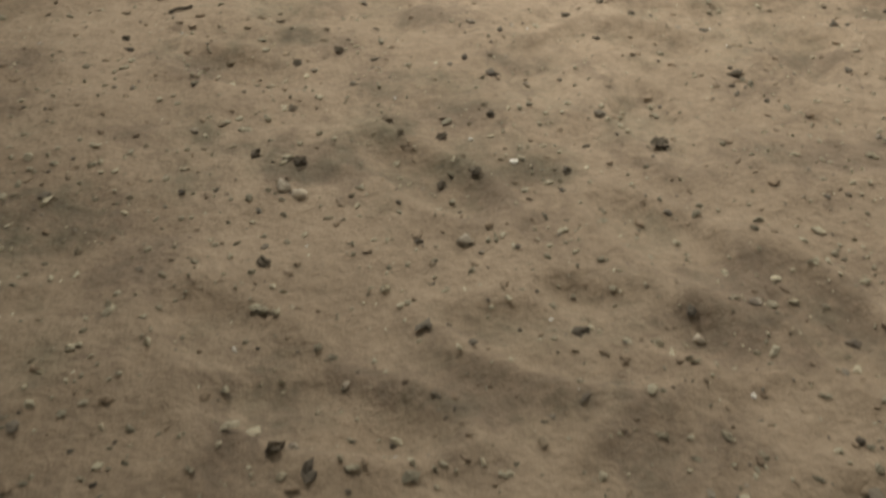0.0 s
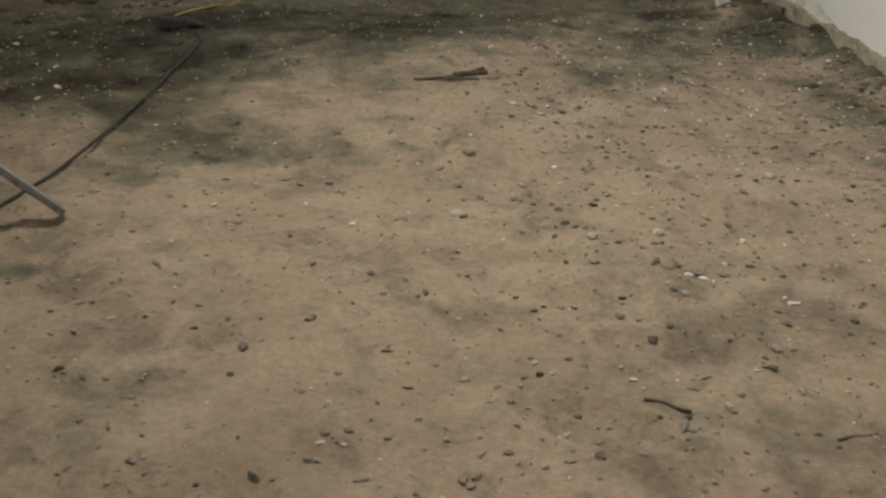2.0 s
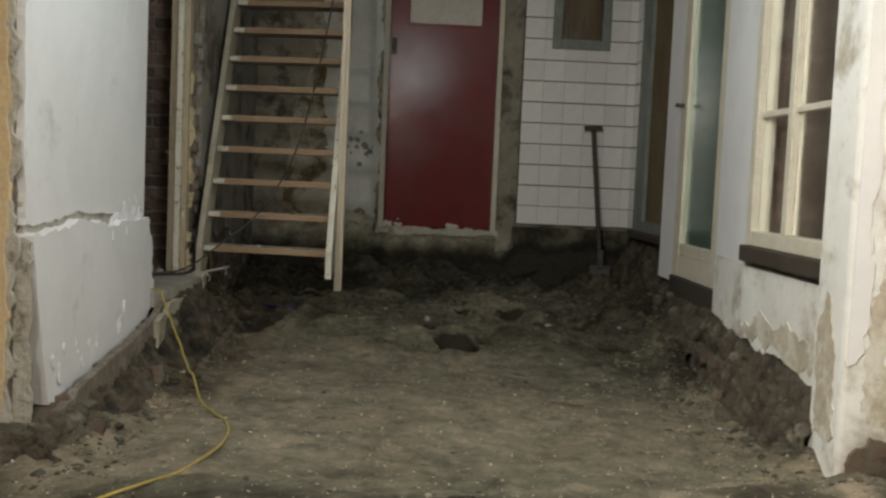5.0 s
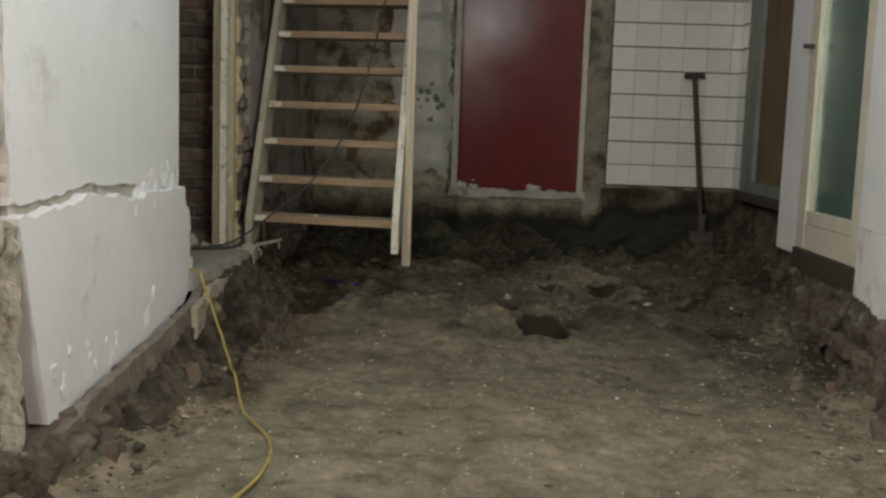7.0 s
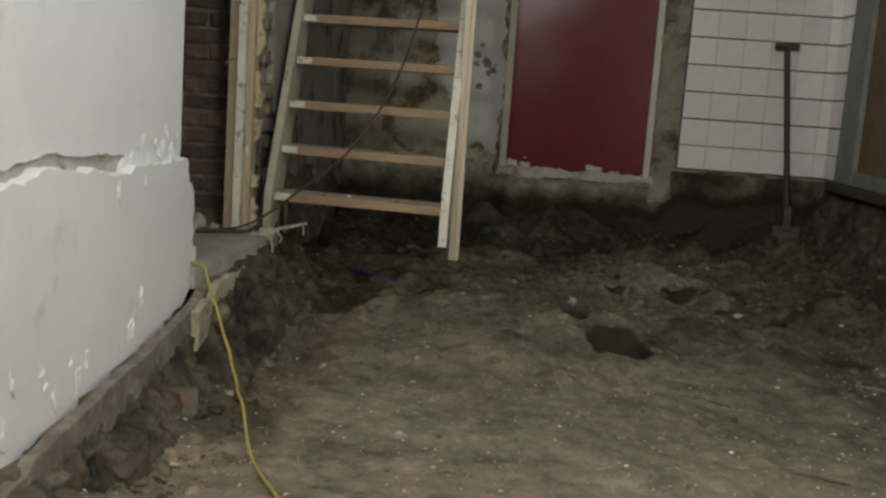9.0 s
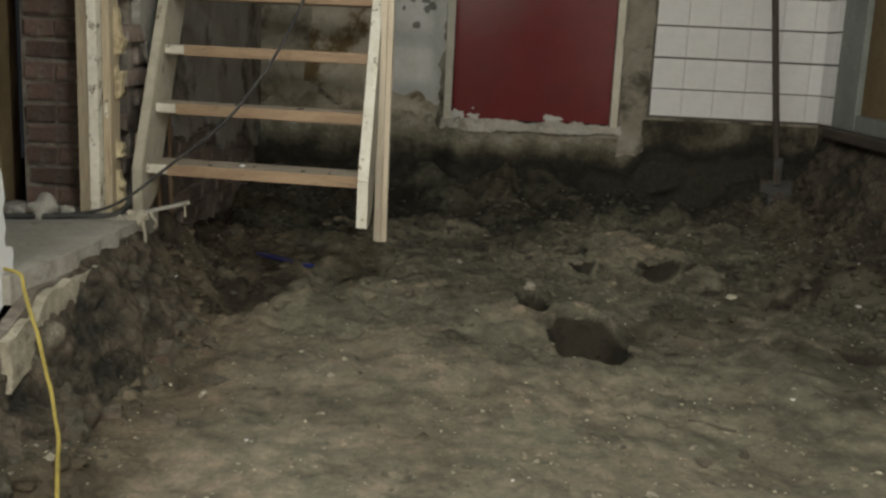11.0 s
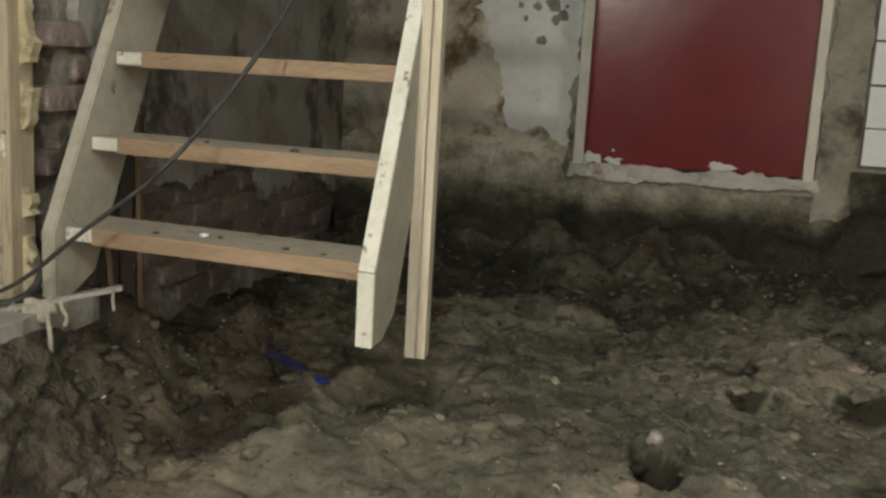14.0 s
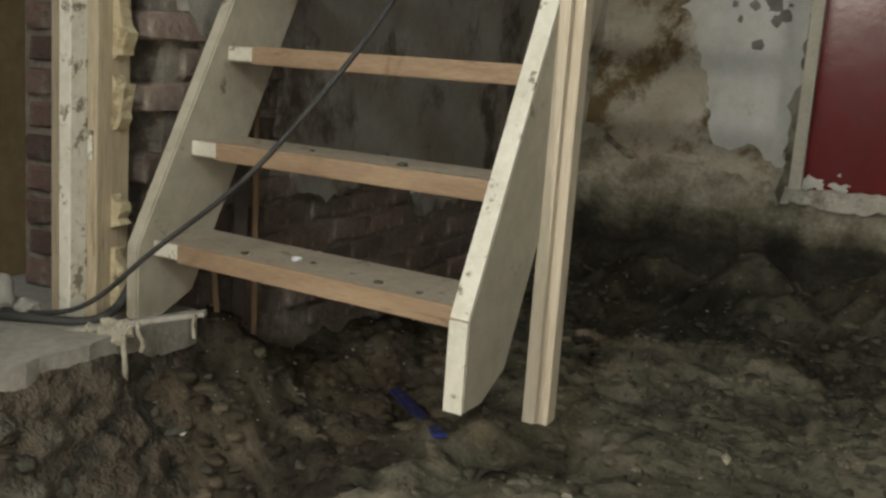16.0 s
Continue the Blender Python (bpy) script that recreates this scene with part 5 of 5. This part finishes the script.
def scatter(name, label, category, count, spread, sizes, material, seed, where, detail=1, earthy=False):
    """Many small lumps joined into one mesh; where(x, y) gives how likely a place is. earthy: coloured as the ground they lie on."""
    rng = np.random.RandomState(seed)
    base = lump(rng, 1.0, 0.65, detail, 0.2)
    base.verts.ensure_lookup_table()
    V = np.array([v.co[:] for v in base.verts])
    T = np.array([[v.index for v in f.verts] for f in base.faces])
    base.free()
    x = rng.uniform(spread[0], spread[1], count * 4)
    y = rng.uniform(spread[2], spread[3], count * 4)
    ok = rng.rand(count * 4) < where(x, y)
    x, y = x[ok][:count], y[ok][:count]
    z, soil, rust = ground(x, y)
    n = len(x)
    size = sizes[0] * (sizes[1] / sizes[0]) ** (rng.rand(n) ** 2.2)
    turn = rng.uniform(0, 6.283, n)
    rough = 0.45 if detail == 1 else 0.30
    sunk = 0.2 if detail == 1 else -0.30
    jitter = 1 + rng.uniform(-rough, rough, (n, len(V), 1)) + 0.45 * np.sin(V[None] @ rng.uniform(-2.2, 2.2, (n, 3, 1)) + rng.uniform(0, 6.283, (n, 1, 1)))
    P = V[None] * jitter * size[:, None, None] * np.stack([rng.uniform(0.8, 1.5, n), np.ones(n), rng.uniform(0.6, 1.1, n)], 1)[:, None, :]
    c, s = np.cos(turn)[:, None], np.sin(turn)[:, None]
    P = np.stack([c * P[..., 0] - s * P[..., 1] + x[:, None], s * P[..., 0] + c * P[..., 1] + y[:, None], P[..., 2] + z[:, None] + sunk * size[:, None]], 2)
    me = bpy.data.meshes.new(name)
    me.from_pydata(P.reshape(-1, 3).tolist(), [], (T[None] + (np.arange(n) * len(V))[:, None, None]).reshape(-1, 3).tolist())
    if earthy:
        for attr, value in (("soil", soil + rng.uniform(-0.16, 0.14, n)), ("rust", rust)):
            me.attributes.new(attr, "FLOAT", "POINT").data.foreach_set("value", np.repeat(value, len(V)).astype(np.float32))
    if detail > 1:
        me.polygons.foreach_set("use_smooth", np.ones(len(me.polygons), bool))
    me.materials.append(material)
    return tagged(new(name, me), label, category, kind="stuff")


def island_vary(name, source, lo, hi):
    """The same surface with its value varied from lump to lump."""
    m = source.copy()
    m.name = name
    n, l = m.node_tree.nodes, m.node_tree.links
    b = n["Principled BSDF"]
    src = b.inputs["Base Color"].links[0].from_socket
    g, mr, h = n.new("ShaderNodeNewGeometry"), n.new("ShaderNodeMapRange"), n.new("ShaderNodeHueSaturation")
    mr.inputs[3].default_value, mr.inputs[4].default_value = lo, hi
    l.new(g.outputs["Random Per Island"], mr.inputs[0])
    l.new(mr.outputs[0], h.inputs["Value"])
    l.new(src, h.inputs["Color"])
    l.new(h.outputs["Color"], b.inputs["Base Color"])
    return m


GRIT = island_vary("grit", STONE, 0.35, 1.15)
CRUMB = island_vary("crumb", CLOD, 0.7, 1.7)
DRY_CRUMB = island_vary("dry_crumb", CLOD, 1.7, 3.9)
edge = lambda x, y: np.clip(ease(x, 1.3, 1.7) + ease(-x, 0.6, 0.85), 0, 1)
scatter("gravel", "pale grit and pebbles strewn over the sand", "gravel", 6200, (-1.3, 1.9, 0.4, 9.6), (0.002, 0.010), GRIT, 31,
        lambda x, y: np.clip(0.18 * (1 - 0.8 * ease(y, 3.8, 4.6) * (1 - 0.5 * ease(y, 5.6, 6.2))) * (1 - 0.6 * ease(y, 5.6, 6.2)) * (1 - 0.65 * ease(-x, -0.3, 0.2) * ease(y, 3.4, 4.2)) + 0.75 * ease(x, 0.1, 0.9) * ease(y, 2.0, 3.6) * (1 - ease(y, 4.9, 5.7)) + 0.25 * edge(x, y), 0, 1))
scatter("soil_crumbs", "dark crumbs of soil strewn over the sand", "soil", 14000, (-1.3, 1.95, 0.4, 10.6), (0.002, 0.007), DRY_CRUMB, 32,
        lambda x, y: np.clip(0.18 + 0.6 * (1 - ease(y, 1.6, 2.8)) + 0.08 * ease(x, 0.2, 1.0) * (1 - ease(y, 5.6, 6.2)) + 0.4 * edge(x, y), 0, 1) * (1 - 0.8 * ease(y, 7.6, 8.8)))
scatter("soil_clods", "dark lumps of dug soil along the walls", "soil", 7000, (-1.0, 1.96, 3.0, 10.65), (0.005, 0.024), CRUMB, 33,
        lambda x, y: np.clip(ease(y, 5.5, 5.8) * (0.003 + 0.6 * edge(x, y) * (x > -0.9) + 0.5 * ease(y, 9.0, 9.9)) + 0.35 * ease(x, 1.6, 1.9), 0, 1), detail=2)


scatter("earth_lumps", "loose lumps of earth over the dug ground", "soil", 9000, (-0.98, 1.9, 5.9, 10.4), (0.005, 0.030), SAND, 35,
        lambda x, y: np.clip(0.03 * ease(y, 6.0, 7.0) + 0.5 * ease(-x, 0.5, 0.75) * (x > -0.9) * ease(y, 6.0, 7.0) + 0.4 * ease(x, 1.25, 1.6) + 0.55 * ease(y, 8.1, 9.0), 0, 1), detail=2, earthy=True)
scatter("earth_crumbs", "small crumbs of earth over the trodden floor", "soil", 12000, (-1.0, 1.9, 0.5, 10.4), (0.003, 0.009), SAND, 36,
        lambda x, y: np.clip(0.25 + 0.75 * ease(y, 7.6, 8.6), 0, 1), earthy=True)
CHALK = island_vary("chalk", PLASTER_PALE, 0.8, 1.35)
scatter("plaster_crumbs", "white crumbs of plaster strewn over the floor", "plaster", 950, (-1.1, 1.9, 0.6, 9.6), (0.002, 0.0095), CHALK, 34,
        lambda x, y: np.clip(0.10 * (1 - 0.8 * ease(y, 3.8, 4.6) * (1 - 0.5 * ease(y, 5.6, 6.2))) * (1 - 0.6 * ease(y, 5.8, 6.4)) * (1 - 0.7 * ease(-x, -0.3, 0.2)) + 0.75 * ease(x, 0.2, 1.0) * ease(y, 2.2, 3.6) * (1 - ease(y, 4.9, 5.7)) + 0.25 * edge(x, y), 0, 1))


# ---- tiles and bricks ----
def slab_mesh(name, w, d, h, bevel, material):
    bm = bmesh.new()
    block(bm, 0, w, -d, 0, 0, h)
    bmesh.ops.bevel(bm, geom=[e for e in bm.edges if all(abs(v.co.y + d) < 1e-6 for v in e.verts)], offset=bevel, segments=1, affect="EDGES")
    me = bpy.data.meshes.new(name)
    bm.to_mesh(me)
    bm.free()
    me.materials.append(material)
    return me


tiling = tagged(new("wall_tiles"), "white glazed wall tiles with dark joints", "wall tiles", kind="structure")
part("grout", blocks((1.125, 1.36, 10.712, 10.7195, 0.59, 2.98), (1.83, 2.06, 10.712, 10.7195, 0.59, 2.98), (1.36, 1.83, 10.712, 10.7195, 0.59, 2.03), (1.36, 1.83, 10.712, 10.7195, 2.70, 2.98), (2.057, 2.0695, 10.43, 10.711, 0.60, 2.98)), GROUT, tiling)
STEP = 0.1695
meshes = {}
trng = np.random.RandomState(21)


def tile(x0, x1, z0, z1, side=False):
    key = (round(x1 - x0, 3), round(z1 - z0, 3))
    if key not in meshes:
        meshes[key] = slab_mesh("tile", key[0], 0.009, key[1], 0.0016, TILE)
    ob = new("tile", meshes[key])
    ob.parent = tiling
    tilt = trng.uniform(-0.5, 0.5)
    ob.matrix_world = pose(2.057, x1, z0, 0, tilt, -90) if side else pose(x0, 10.712, z0, tilt, 0, 0)


rows = [(0.602, 0.746)] + [(0.752 + STEP * k, 0.752 + STEP * (k + 1) - 0.009) for k in range(13)]
cols = [(1.135 + STEP * k, 1.135 + STEP * (k + 1) - 0.0012) for k in range(5)] + [(1.135 + STEP * 5, 2.056)]
for z0, z1 in rows:
    for x0, x1 in cols:
        if z1 < 2.03 or z0 > 2.70 or x1 < 1.36 or x0 > 1.83:
            tile(x0, x1, z0, z1)
        else:
            if x0 < 1.34:
                tile(x0, 1.358, z0, z1)
            if x1 > 1.85:
                tile(1.832, x1, z0, z1)
            if z0 < 1.99 < z1:
                tile(max(x0, 1.3585), min(x1, 1.8315), z0, 2.028)
    tile(10.434, 10.56, z0, z1, True)
    tile(10.563, 10.69, z0, z1, True)


def brick_mesh(l, w, h, seed, material):
    rng = np.random.RandomState(seed)
    bm = bmesh.new()
    block(bm, -l / 2, l / 2, -w / 2, w / 2, -h / 2, h / 2)
    bmesh.ops.bevel(bm, geom=list(bm.edges), offset=0.006, segments=1, affect="EDGES")
    for v in bm.verts:
        v.co += Vector(rng.uniform(-0.004, 0.004, 3))
    me = bpy.data.meshes.new("brick")
    bm.to_mesh(me)
    bm.free()
    me.materials.append(material)
    return me


brng = np.random.RandomState(9)
pier = tagged(new("brick_pier"), "narrow sooty red brick pier behind the door post", "brick pier", kind="structure")
part("mortar", blocks((-1.40, -1.16, 8.572, 8.66, -0.1, 3.0)), MORTAR_GREY, pier)
reds = [brick_mesh(0.20, 0.10, 0.058, 40 + k, BRICK) for k in range(4)]
dusty = [brick_mesh(0.20, 0.10, 0.058, 45 + k, BRICK_DUSTY) for k in range(4)]
halves = [brick_mesh(0.105, 0.10, 0.058, 50 + k, BRICK) for k in range(3)]
for k in range(37):
    z = 0.345 + 0.072 * k
    for x, pool in (((-1.285, reds),) if k % 2 else ((-1.338, halves), (-1.225, halves))):
        ob = new("brick", pool[brng.randint(len(pool))])
        ob.parent = pier
        ob.matrix_world = pose(x + brng.uniform(-0.004, 0.004), 8.610 + brng.uniform(-0.004, 0.004), z, brng.uniform(-1.5, 1.5), brng.uniform(-1.5, 1.5), brng.uniform(-2, 2))
dark = [brick_mesh(0.205, 0.10, 0.060, 60 + k, BRICK_DARK) for k in range(5)]
for k in range(17):
    z = 0.17 + 0.0745 * k
    for i in range(10):
        y = 8.66 + 0.218 * i + (0.109 if k % 2 else 0)
        if y > 10.62 or brng.rand() < 0.06:
            continue
        ob = new("brick", dark[brng.randint(5)])
        ob.parent = wall_stairs
        ob.matrix_world = pose(-1.085 + brng.uniform(-0.012, 0.014), y, z, brng.uniform(-1.5, 1.5), brng.uniform(-2, 2), 90 + brng.uniform(-3, 3))
for k in range(1):
    for i in range(7):
        ob = new("brick", dusty[brng.randint(4)])
        ob.parent = wall_left
        ob.matrix_world = pose(-1.03 + brng.uniform(-0.03, 0.03), 6.10 + 0.215 * i + 0.1 * k, 0.02 + 0.075 * k + 0.02 * i, brng.uniform(-6, 6), brng.uniform(-6, 6), 90 + brng.uniform(-9, 9))
    for i in range(8):
        ob = new("brick", dusty[brng.randint(4)])
        ob.parent = wall_right
        ob.matrix_world = pose(1.85 + brng.uniform(-0.03, 0.02), 6.28 + 0.215 * i + 0.1 * k, 0.10 + 0.075 * k, brng.uniform(-5, 5), brng.uniform(-5, 5), 90 + brng.uniform(-7, 7))
